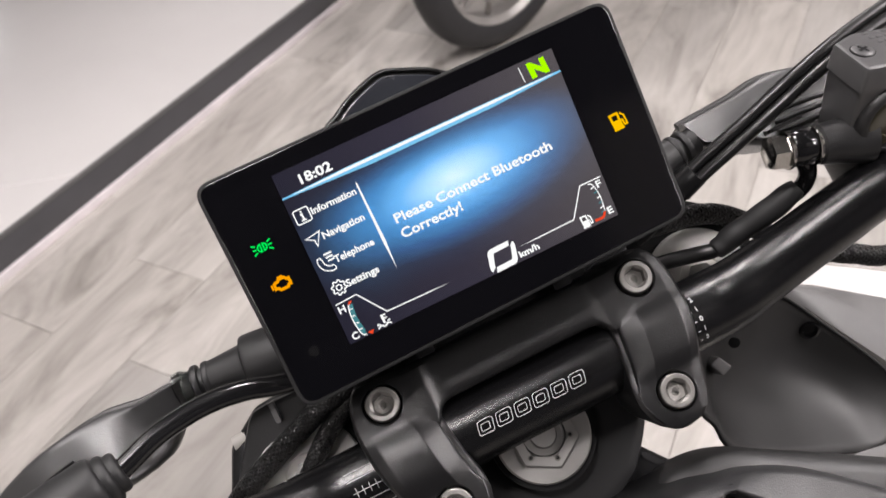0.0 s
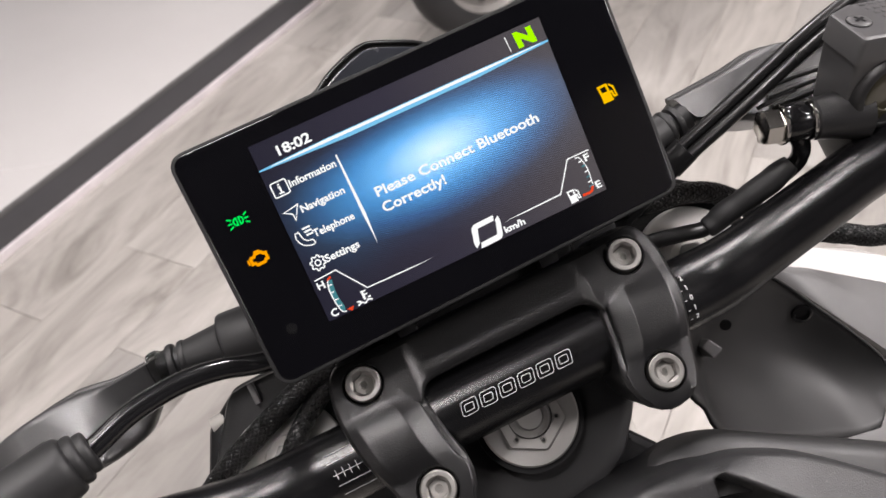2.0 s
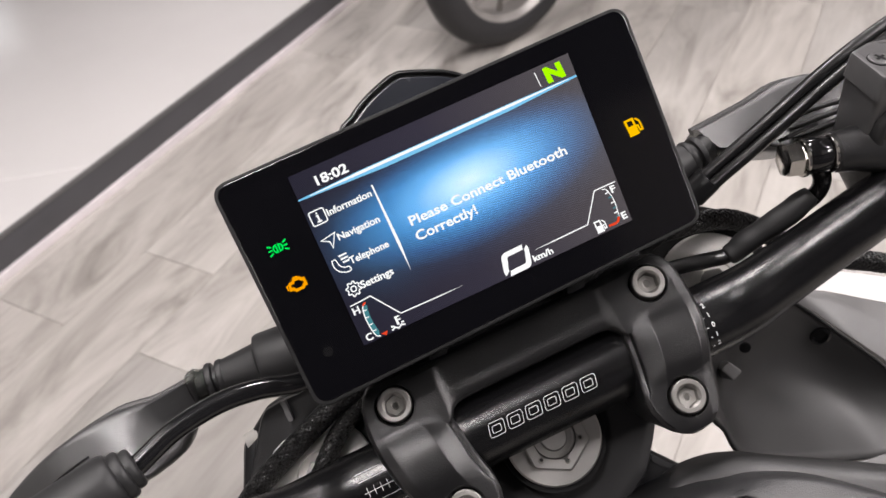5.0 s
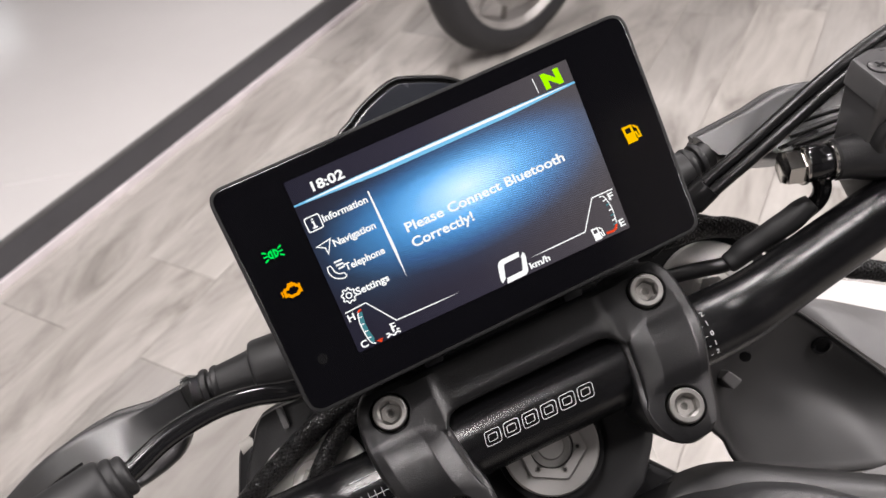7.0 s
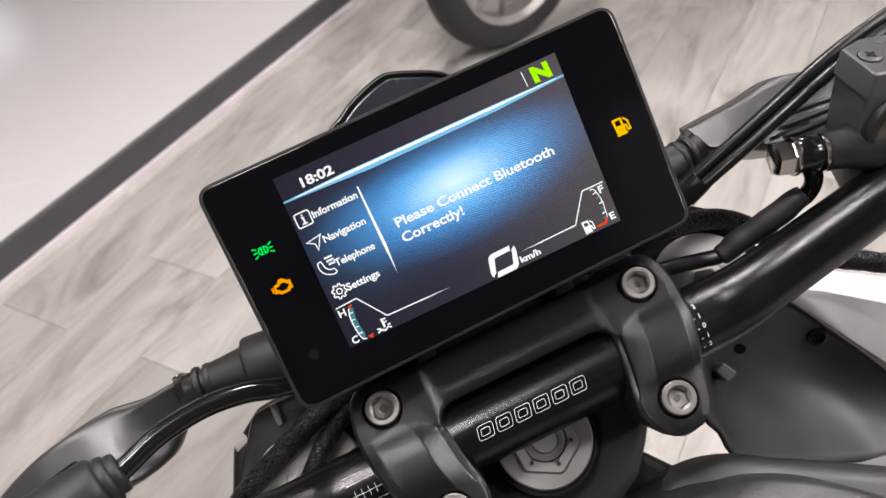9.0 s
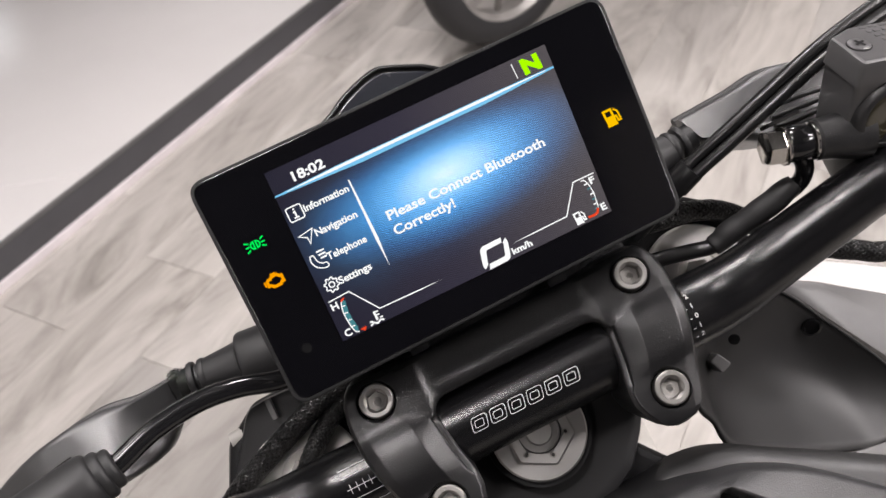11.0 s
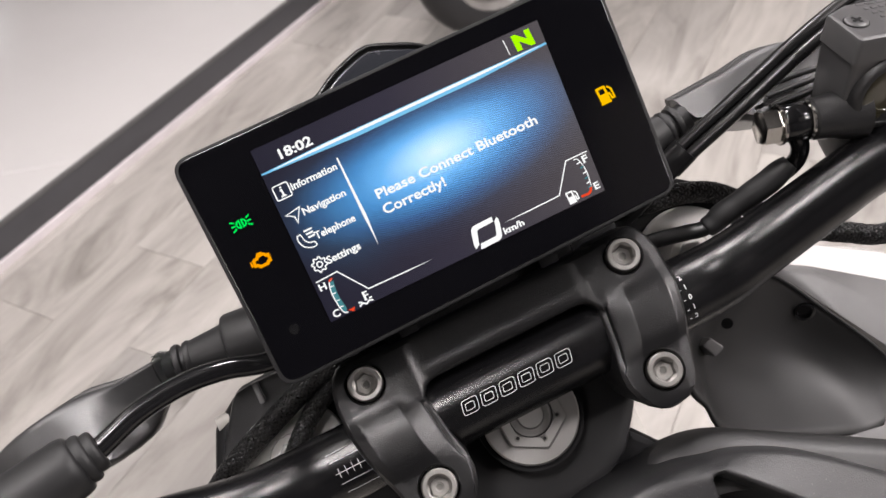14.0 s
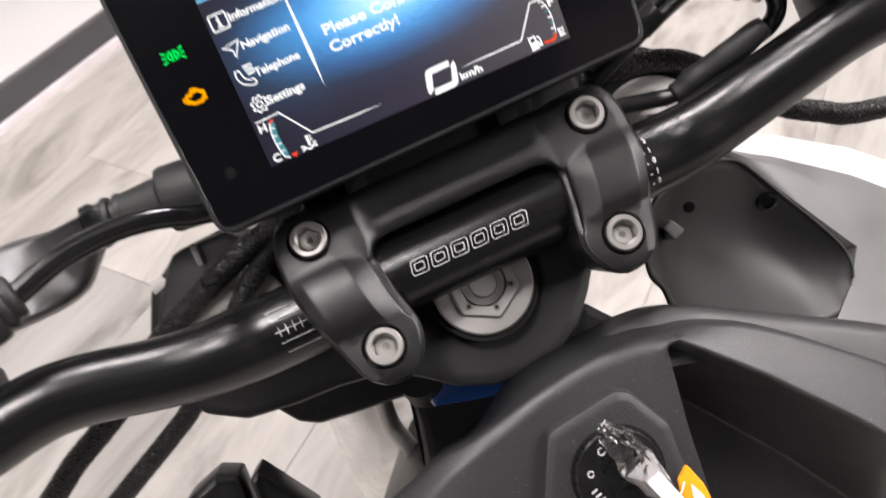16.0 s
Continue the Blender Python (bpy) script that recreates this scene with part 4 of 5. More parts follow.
def clamp():
    """The one-piece cap: two splayed arms over the bar and a bridge under the dashboard."""
    def pad(y):
        return -0.0180 - 0.214 * (y + 0.0582)

    rows = [  # y, inner x, outer x, height over the plane of the bolt pads
        (-0.0480, 0.0480, 0.0612, -0.0064), (-0.0490, 0.0456, 0.0636, -0.0024), (-0.0512, 0.0442, 0.0656, -0.0006), (-0.0555, 0.0434, 0.0679, 0.0), (-0.0615, 0.0427, 0.0690, 0.0), (-0.0668, 0.0410, 0.0692, 0.0), (-0.0684, 0.0400, 0.0692, 0.0002),
        (-0.0704, 0.0378, 0.0691, 0.0012), (-0.0730, 0.0368, 0.0689, 0.0025), (-0.0760, 0.0362, 0.0685, 0.0034), (-0.0795, 0.0356, 0.0678, 0.0038), (-0.0845, 0.0349, 0.0666, 0.0038), (-0.0885, 0.0342, 0.0653, 0.0033), (-0.0916, 0.0334, 0.0642, 0.0021), (-0.0938, 0.0328, 0.0634, 0.0009), (-0.0956, 0.0323, 0.0627, 0.0001),
        (-0.0980, 0.0318, 0.0618, 0.0), (-0.1025, 0.0317, 0.0602, 0.0), (-0.1075, 0.0330, 0.0584, -0.0001), (-0.1120, 0.0358, 0.0556, -0.0004), (-0.1150, 0.0395, 0.0518, -0.0018), (-0.1167, 0.0428, 0.0480, -0.0055)]

    def crown(y):
        return pad(y) + float(np.interp(y, [r[0] for r in rows][::-1], [r[3] for r in rows][::-1]))

    bm = bmesh.new()
    for s in (1, -1):
        secs = []
        for y, xi, xo, h in rows:
            w, zt = xo - xi, pad(y) + h
            k = min(1.0, max(0.0, h / 0.0036)) ** 0.8
            q = 1.0 if -0.0980 < y < -0.0690 else 0.0           # stepped lip along the opening
            prof = [(xi, -0.040), (xi, zt - 0.0034 - 0.0052 * k), (xi + 0.0003, zt - 0.0024 - 0.0050 * k), (xi + 0.0010, zt - 0.0018 - 0.0050 * k), (xi + 0.0014 + 0.0010 * q, zt - 0.0015 - 0.0050 * k), (xi + 0.0016 + 0.0012 * q, zt - 0.0010 - 0.0032 * k),
                    (xi + w * 0.08 + 0.0012 * q, zt - 0.0006 - 0.0027 * k), (xi + w * 0.31, zt - 0.0001 - 0.0001 * k), (xi + w * 0.34, zt), (xi + w * 0.80, zt), (xi + w * 0.84, zt - 0.0002 - 0.0003 * k), (xi + w * 0.94, zt - 0.0005 - 0.0014 * k), (xi + w * 0.98, zt - 0.0014 - 0.0024 * k), (xo, zt - 0.0036 - 0.0034 * k), (xo, -0.040)]
            secs.append([(s * x, y, z) for x, z in prof])
        loft(secs, bm)
    secs = []
    for x, f, yf in ((0.0, 0.0, -0.0680), (0.020, 0.0, -0.0680), (0.0300, 0.03, -0.0681), (0.0328, 0.14, -0.0686), (0.0346, 0.34, -0.0695), (0.0358, 0.58, -0.0708), (0.0368, 0.80, -0.0724), (0.0382, 0.96, -0.0740), (0.0440, 1.0, -0.0745), (0.0500, 1.0, -0.0745)):
        prof = [(-0.0490, -0.042), (-0.0492, -0.0245), (-0.0502, -0.0220)]
        for y, z in ((-0.0518, -0.0210), (-0.0560, -0.0205), (-0.0590, -0.0202), (-0.0615, -0.0198), (-0.0632, -0.0193)):
            prof.append((y, z + (crown(y) - 0.0003 - z) * f))
        for d, drop in ((0.0030, 0.0), (0.0014, 0.0003), (0.0004, 0.0011), (0.0, 0.0026)):
            prof.append((yf + d, -0.0189 + (min(crown(yf + d), pad(yf + d)) - 0.0004 + 0.0189) * f - drop))
        prof.append((yf, -0.040))
        secs.append([(x, y, z) for y, z in prof])
    loft([[(-x, y, z) for x, y, z in sec] for sec in secs[:0:-1]] + secs, bm)
    body = part("bar_clamp", bm, M_CAST, bike, "cast black handlebar clamp with splayed arms", angle=26, even=True)
    n = Vector((0, 0.21, 0.98)).normalized()
    seats = ((-0.0550, -0.0582, -0.0180), (0.0550, -0.0582, -0.0180), (-0.0465, -0.1026, -0.0085), (0.0468, -0.1024, -0.0085))
    bore(body, [(Vector(p), n, 0.0076, 0.0050) for p in seats])
    for x, y, zt in seats:
        top = Vector((x, y, zt))
        bm = bmesh.new()
        sx, sy = n.orthogonal().normalized(), n.cross(n.orthogonal().normalized())
        rings = []
        for h, r, hexed in ((-0.006, 0.0066, 0), (0.0007, 0.0067, 0), (0.0013, 0.0065, 0), (0.0016, 0.0061, 0), (0.0016, 0.0047, 0), (0.0011, 0.0041, 0), (0.0008, 0.0036, 1), (-0.0024, 0.0034, 1)):
            rings.append([bm.verts.new(top + n * h + (r / (math.cos(((t + math.pi / 6) % (math.pi / 3)) - math.pi / 6) if hexed else 1)) * (math.cos(t) * sx + math.sin(t) * sy)) for t in [2 * math.pi * k / 36 for k in range(36)]])
        for r0, r1 in zip(rings, rings[1:]):
            for k in range(36):
                bm.faces.new((r0[k], r0[(k + 1) % 36], r1[(k + 1) % 36], r1[k]))
        bm.faces.new(rings[-1])
        bolt = part("bolt", bm, M_STEEL, body, "stainless socket-head bolt", angle=30)
        part("socket_floor", lathe([(-0.0028, 0.0033), (-0.0021, 0.0033), (-0.0020, 0.0018), (-0.0024, 0.0013), (-0.0024, 0.0002)], top, n, seg=24), M_ZINC, bolt)
        for a in (40, 62, 84):                                   # grade marks stamped on the head
            c, sn = math.cos(radians(a)), math.sin(radians(a))
            part("stamp", tube([tuple(top + n * 0.00155 + r * (c * sx + sn * sy)) for r in (0.0047, 0.0056)], 0.00022, seg=6, steps=1), M_ZINC, bolt)


clamp()


def yoke():
    """Top yoke with steering-stem nut and the two fork caps."""
    n = Vector((0, 0.20, 0.98)).normalized()
    tilt = lambda x, y: -0.2 * (y + 0.10)
    half = [(0.0, -0.1430), (0.014, -0.1415), (0.028, -0.1355), (0.040, -0.1260), (0.052, -0.1190), (0.070, -0.1160), (0.088, -0.1150), (0.108, -0.1120), (0.1230, -0.1030), (0.130, -0.085), (0.1315, -0.068), (0.124, -0.050), (0.108, -0.039), (0.086, -0.038), (0.062, -0.052), (0.0, -0.060)]
    slim = [(0.0, -0.1430), (0.014, -0.1415), (0.028, -0.1345), (0.038, -0.1235), (0.046, -0.113), (0.060, -0.1030), (0.080, -0.0985), (0.100, -0.0970), (0.115, -0.0920), (0.124, -0.082), (0.126, -0.068), (0.120, -0.050), (0.106, -0.039), (0.086, -0.038), (0.062, -0.052), (0.0, -0.060)]
    outline = slim + mirrored(half[-2:0:-1])
    body = part("top_yoke", slab(rounded(outline, 0.008, 3), -0.080, -0.054, 0.004, tilt=tilt), M_BEZEL, bike, "cast black top yoke")
    c = Vector((-0.0022, -0.1015, -0.0435))
    part("washer", lathe([(-0.008, 0.0225), (-0.003, 0.0225)], c, n, seg=40), M_DARK, body)
    nut = part("stem_nut", lathe([(-0.006, 0.0203), (-0.0008, 0.0203), (0.0, 0.0196), (0.0, 0.0135), (0.0, 0.008), (-0.004, 0.0078), (-0.004, 0.001)], c, n, seg=48), M_SILVER, body, "machined silver steering-stem nut")
    e1 = Vector((1, 0, 0))
    e2 = n.cross(e1)

    def spin(r, deg, h):
        return tuple(c + n * h + (e1 * math.cos(radians(deg)) + e2 * math.sin(radians(deg))) * r)

    hexagon = rounded([(0.0152 * math.cos(radians(32 + 60 * k)), 0.0152 * math.sin(radians(32 + 60 * k))) for k in range(6)], 0.0022, 4)
    levels = []
    for h, q in ((-0.001, 1.0), (0.0011, 1.0), (0.0017, 0.96), (0.0017, 0.68), (-0.0022, 0.67)):
        levels.append([tuple(c + n * h + e1 * x * q + e2 * y * q) for x, y in hexagon])
    part("hexagon", loft(levels), M_SILVER, nut)
    part("bore", lathe([(-0.0016, 0.0092), (0.0019, 0.0091), (0.0019, 0.0088), (-0.0012, 0.0085), (-0.0012, 0.0050)], c, n, seg=40), M_HOLE, nut)
    part("plug", lathe([(-0.0010, 0.0058), (0.0006, 0.0056), (0.0010, 0.0052), (0.0010, 0.0008)], c, n, seg=32), M_SILVER, nut)
    for k in range(6):
        part("pin_hole", lathe([(0, 0.0013), (0.0003, 0.0011), (0.0003, 0.0008), (0.0001, 0.0006)], spin(0.0110, 34 + 60 * k, 0.0016), n, seg=14), M_STEEL, nut)
        part("pin_shadow", lathe([(0, 0.0008), (0.00045, 0.0007)], spin(0.0108, 34 + 60 * k, 0.0016), n, seg=12), M_HOLE, nut)
    for s in (-1, 1):
        p = Vector((s * 0.0958 - 0.0015, -0.0752, -0.0560))
        cap = part("fork_cap", lathe([(-0.02, 0.0238), (-0.0016, 0.0238), (-0.0004, 0.0230), (0.0, 0.0220), (0.0012, 0.0150), (0.0016, 0.0100), (0.0004, 0.0096), (0.0004, 0.002)], p, n, seg=56), M_CAP, body, "silver fork cap")
        part("adjuster", lathe([(0.0004, 0.0070), (0.0018, 0.0068), (0.0022, 0.0060), (0.0022, 0.001)], p, n, square=6), M_SILVER, cap)
    for s in (-1, 1):
        part("riser", lathe([(0.0, 0.017), (0.03, 0.016)], (s * 0.048, -0.084, -0.070), n, seg=24), M_CAST, body)
        part("fork_tube", tube([(s * 0.0955, -0.0780, -0.0780), (s * 0.0955, -0.1550, -0.4550)], 0.0225, seg=24, steps=2), M_STEEL, bike, "steel fork tube")
        part("fork_lower", tube([(s * 0.0955, -0.1450, -0.4050), (s * 0.0955, -0.2340, -0.8400)], 0.027, seg=24, steps=2), M_SATIN, bike, "black lower fork leg")
    low = [(x * 1.0, y - 0.038, 0) for x, y in outline]
    part("lower_yoke", slab([(p[0], p[1]) for p in rounded([q[:2] for q in low], 0.008, 3)], -0.250, -0.222, 0.004, tilt=tilt), M_CAST, bike, "cast black lower yoke")
    part("headlight_bracket", slab(rounded([(-0.112, -0.095), (-0.1030, -0.1195), (-0.0970, -0.1285), (-0.0890, -0.1335), (-0.0740, -0.1360), (-0.0583, -0.1378), (-0.0450, -0.1400), (-0.036, -0.120), (-0.050, -0.085)], 0.007, 5), -0.104, -0.088, 0.006), M_DARK, bike, "black bracket below the yoke")
    part("steering_stem", tube([(0, -0.110, -0.07), (0, -0.148, -0.255)], 0.026, seg=24, steps=2), M_DARK, bike)


yoke()


def loom(points, r):
    """A wiring loom: a dark core under a sleeve of flat strands plaited both ways."""
    core = part("wiring_loom", tube(points, r * 0.93, seg=16, steps=8), M_DARK, bike, "black braided wiring loom")
    path = [Vector(p) for p in spline(points, 40)]
    side, frames, run = None, [], 0.0
    for i, c in enumerate(path):
        d = (path[min(len(path) - 1, i + 1)] - path[max(0, i - 1)]).normalized()
        side = d.orthogonal() if side is None else side - d * side.dot(d)
        side.normalize()
        run += (c - path[i - 1]).length if i else 0.0
        frames.append((c, side.copy(), d.cross(side), run))
    strands, pitch, half = 16, r * 9.5, 0.00046
    verts, faces = [], []
    for turn in (1, -1):
        for k in range(strands):
            last = None
            for c, sd, up, run in frames:
                t = turn * (2 * math.pi * run / pitch) + 2 * math.pi * k / strands
                lift = r + 0.00016 * turn * math.cos(strands * (2 * math.pi * run / pitch) + math.pi * k)
                ring = []
                for off, sink in ((-1.0, 0.00016), (-0.5, 0.0), (0.5, 0.0), (1.0, 0.00016)):
                    a = t + off * half / r * 1.35
                    ring.append(len(verts))
                    verts.append(c + (lift - sink) * (math.cos(a) * sd + math.sin(a) * up))
                if last:
                    faces += [(last[j], last[j + 1], ring[j + 1], ring[j]) for j in range(3)]
                last = ring
    me = bpy.data.meshes.new("sleeve")
    me.from_pydata([W @ v for v in verts], [], faces)
    me.materials.append(M_BRAID)
    me.polygons.foreach_set("use_smooth", [True] * len(me.polygons))
    ob = new("sleeve", me)
    ob.parent = core
    ob["label"], ob["kind"] = "plaited black nylon sleeve", "stuff"


def cables():
    # clutch cable with its boot
    cl = part("clutch_cable", tube([(-0.060, -0.037, -0.030, 0.0040), (-0.083, -0.0350, -0.0180, 0.0040), (-0.098, -0.0305, -0.0140, 0.0040), (-0.113, -0.0288, -0.0110, 0.0040), (-0.130, -0.0310, -0.0060, 0.0040), (-0.144, -0.0362, -0.0008, 0.0040), (-0.158, -0.0400, 0.004, 0.0040)], seg=20, steps=8), M_GLOSS, bike, "glossy black clutch cable")
    d = Vector((-0.93, -0.17, 0.30)).normalized()
    p = Vector((-0.1440, -0.0362, -0.0005))
    part("boot", lathe([(0.0, 0.0045), (0.0001, 0.0066), (0.0008, 0.0074), (0.0018, 0.0076), (0.0028, 0.0075), (0.0034, 0.0074), (0.0036, 0.0082), (0.0043, 0.0089), (0.0056, 0.0091), (0.0066, 0.0089), (0.0071, 0.0088), (0.0074, 0.0098), (0.0083, 0.0106), (0.0105, 0.0110), (0.018, 0.0113), (0.040, 0.0117), (0.060, 0.0120)], p, d, seg=40), M_RUBBER, cl, "ribbed rubber boot", angle=70)
    # throttle cables
    for k, (y, z) in enumerate(((0.0, 0.0), (-0.0052, 0.0015), (-0.0062, -0.006))):
        part("throttle_cable", tube([(0.075, -0.042 + y, -0.050 + z), (0.100, -0.0310 + y, -0.0360 + z), (0.125, -0.0225 + y, -0.0230 + z), (0.148, -0.0148 + y, -0.0150 + z), (0.172, -0.0085 + y, -0.0120 + z), (0.200, -0.0040 + y, -0.0120 + z), (0.235, -0.0010 + y, -0.0140 + z)], 0.0026, seg=14), M_CABLE, bike, "black throttle cable")
    part("cable_tie", lathe([(0.0, 0.0062), (0.010, 0.0060)], (0.0955, -0.0352, -0.0385), (0.80, 0.33, 0.45), seg=18), M_SATIN, bike)
    # braided looms
    loom([(0.0700, -0.0420, -0.0545), (0.0850, -0.0450, -0.0550), (0.0963, -0.0468, -0.0565), (0.1043, -0.0486, -0.0578), (0.1145, -0.0526, -0.0595), (0.1228, -0.0587, -0.0612), (0.1301, -0.0665, -0.0635), (0.1370, -0.0738, -0.0660), (0.1479, -0.0840, -0.0680), (0.1588, -0.0922, -0.0680), (0.1693, -0.0987, -0.0660), (0.1847, -0.1064, -0.0640), (0.2300, -0.1150, -0.0580)], 0.0048)
    loom([(-0.052, -0.044, -0.044), (-0.0633, -0.0472, -0.0450), (-0.0777, -0.0502, -0.0480), (-0.0908, -0.0549, -0.0500), (-0.1043, -0.0602, -0.0510), (-0.1253, -0.0696, -0.0540), (-0.1489, -0.0850, -0.0590), (-0.1628, -0.0925, -0.0605), (-0.1772, -0.0995, -0.0620), (-0.1899, -0.1075, -0.0640), (-0.23, -0.13, -0.08)], 0.0047)
    loom([(-0.050, -0.049, -0.044), (-0.0591, -0.0517, -0.0450), (-0.0695, -0.0546, -0.0480), (-0.0820, -0.0617, -0.0500), (-0.0902, -0.0682, -0.0510), (-0.1010, -0.0780, -0.0550), (-0.1267, -0.0985, -0.0610), (-0.1387, -0.1054, -0.0625), (-0.1522, -0.1122, -0.0640), (-0.1670, -0.1195, -0.0660), (-0.21, -0.14, -0.08)], 0.0041)


cables()


def clutch_perch():
    perch = part("clutch_perch", slab(rounded([(-0.215, -0.036), (-0.178, -0.038), (-0.170, -0.047), (-0.1655, -0.0560), (-0.1660, -0.0640), (-0.200, -0.0750), (-0.215, -0.080)], 0.003, 3), -0.018, -0.0030, 0.0022), M_PLASTIC, bike, "black clutch lever perch")
    part("lug", slab(rounded([(-0.215, -0.042), (-0.1775, -0.0445), (-0.1710, -0.0530), (-0.1690, -0.0575), (-0.1780, -0.0600), (-0.215, -0.065)], 0.002, 3), -0.0035, 0.0040, 0.0022), M_SHELL, perch)


clutch_perch()


def brake():
    """Front brake reservoir, banjo and hose at the right bar."""
    nz = Vector((0.2003, 0.6409, 0.7410))
    nx = Vector((0.9688, -0.2420, -0.0525))
    ny = nz.cross(nx)
    put = W @ Matrix(((nx.x, ny.x, nz.x, 0.1627), (nx.y, ny.y, nz.y, -0.0184), (nx.z, ny.z, nz.z, 0.0111), (0, 0, 0, 1)))
    lid = [(-0.0065, 0.0085), (0.0040, 0.0134), (0.0700, 0.0136), (0.0700, -0.0118), (-0.0060, -0.0122)]
    o = rounded(lid, 0.002, 4)
    secs = []
    for z, k in ((-0.0080, 0.0), (-0.0200, 0.30), (-0.0330, 0.75), (-0.0420, 1.0)):
        secs.append([(x + 0.0005 + k * (0.0040 if x < 0.03 else -0.002), (y - math.copysign(0.0005, y)) * (1 - 0.05 * k), z) for x, y in o])
    res = part("brake_reservoir", loft(secs), M_TANK, bike, "square black brake fluid reservoir", place=put)
    part("lid", slab(o, -0.0102, 0.0, 0.0016), M_TANK, res, "flat lid with moulded lines", place=put)
    # Groove and cross recess are not cut: near-black colour gives their shade.
    for x, y in ((0.0, 0.0), (0.0540, 0.0)):
        part("screw_seat", lathe([(-0.001, 0.0047), (0.0002, 0.0046), (0.00025, 0.0043)], (x, y, 0.0), (0, 0, 1), seg=28), M_DARK, res, place=put)
        sc = part("screw", lathe([(0.0, 0.0043), (0.0005, 0.0042), (0.0008, 0.0037), (0.0009, 0.0005)], (x, y, 0.0), (0, 0, 1), seg=28), M_TANK, res, "dark cross-head screw", place=put)
        for a in (25, 115):
            c, sn = math.cos(radians(a)), math.sin(radians(a))
            part("slot", stroke([(x - 0.0023 * c, y - 0.0023 * sn), (x + 0.0023 * c, y + 0.0023 * sn)], 0.0012, 0.00105), M_DARK, sc, smooth=False, place=put)
    for k in range(5):                                          # moulded letters too small to read
        part("moulded_bar", box(-0.0090, -0.0078, -0.0040 + 0.0022 * k, -0.0027 + 0.0022 * k, -0.0205, -0.0178, 0.0002), M_TANK, res, place=put @ Matrix.Translation((0.0055 + 0.00125 * k, 0, 0)))
    rng = random.Random(11)
    for r in range(6):
        x0 = 0.0072 + 0.0011 * r
        while x0 < 0.048:
            wide = rng.uniform(0.0014, 0.0046)
            part("printed_bar", box(x0, x0 + wide, 0.0102 - 0.0034 * r, 0.0117 - 0.0034 * r, -0.0002, 0.00022, 0.0001), M_TANK, res, place=put)
            x0 += wide + 0.0011
    at = (0.0122, -0.0105, -0.0245)
    part("sight_bezel", lathe([(-0.004, 0.0150), (0.0020, 0.0148), (0.0042, 0.0138), (0.0050, 0.0126), (0.0050, 0.0116), (0.0034, 0.0112), (0.0034, 0.001)], at, (0, -1, 0.10), seg=44), M_PLASTIC, res, "raised round bezel", place=put)
    part("sight_glass", lathe([(0.0036, 0.0110), (0.0041, 0.0106), (0.0044, 0.0096), (0.0044, 0.0066), (0.0040, 0.0062), (0.0040, 0.001)], at, (0, -1, 0.10), seg=36), M_AMBERGLASS, res, "brownish sight glass", place=put)
    ax = Vector((1.0, -0.28, 0.08)).normalized()
    b0 = Vector((0.1236, -0.0376, -0.0120))
    master = part("master_cylinder", lathe([(0.0198, 0.0074), (0.0206, 0.0082), (0.0270, 0.0088), (0.0340, 0.0102), (0.0400, 0.0108), (0.0412, 0.0070), (0.085, 0.0066)], b0, ax, seg=32), M_PLASTIC, bike, "black brake master cylinder")
    part("bracket_block", box(0.156, 0.195, -0.066, -0.042, -0.036, -0.014, 0.004), M_PLASTIC, master)
    part("banjo_bolt", lathe([(0.0, 0.0060), (0.0007, 0.0071), (0.0064, 0.0073), (0.0065, 0.0060), (0.0072, 0.0060)], b0, ax, square=6), M_CHROME, master, "plated hexagon banjo bolt")
    for h in (0.0072, 0.0182):
        part("copper_washer", lathe([(h, 0.0076), (h + 0.0003, 0.0079), (h + 0.0012, 0.0079), (h + 0.0015, 0.0076)], b0, ax, seg=32), M_CHROME, master, "bright sealing washer")
    part("banjo", lathe([(0.0087, 0.0066), (0.0100, 0.0072), (0.0135, 0.0074), (0.0170, 0.0072), (0.0182, 0.0066)], b0, ax, seg=32), M_GLOSS, master, "gloss black banjo fitting")
    part("retainer", box(0.1285, 0.1425, -0.0310, -0.0292, -0.0165, -0.0090, 0.0005), M_SATIN, master)
    part("hose_end", tube([(0.1375, -0.0440, -0.0140, 0.0040), (0.1390, -0.0510, -0.0180, 0.0036), (0.1370, -0.0560, -0.0230, 0.0036), (0.1290, -0.0590, -0.0280, 0.0036)], seg=18), M_GLOSS, master)
    hose = part("brake_hose", tube([(0.1330, -0.0565, -0.0245, 0.0034), (0.1197, -0.0601, -0.0320, 0.0034), (0.1057, -0.0636, -0.0395, 0.0034), (0.0990, -0.0652, -0.0425, 0.0034), (0.0915, -0.0636, -0.0450, 0.0034), (0.0789, -0.0608, -0.0455, 0.0034), (0.0600, -0.0580, -0.0470, 0.0034)], seg=18), M_CABLE, bike, "black brake hose")
    part("sleeve", tube([(0.1345, -0.0553, -0.0222, 0.0036), (0.1325, -0.0560, -0.0232, 0.0044), (0.1290, -0.0572, -0.0252, 0.0050), (0.1255, -0.0586, -0.0272, 0.0052), (0.1197, -0.0600, -0.0305, 0.0052), (0.1160, -0.0609, -0.0328, 0.0050), (0.1124, -0.0618, -0.0350, 0.0049), (0.1085, -0.0626, -0.0370, 0.0051), (0.1057, -0.0634, -0.0385, 0.0050), (0.1030, -0.0645, -0.0398, 0.0046), (0.1000, -0.0652, -0.0412, 0.0044), (0.0990, -0.0654, -0.0416, 0.0036)], seg=20, steps=4), M_RUBBER, hose, "creased heat-shrink sleeve")


brake()


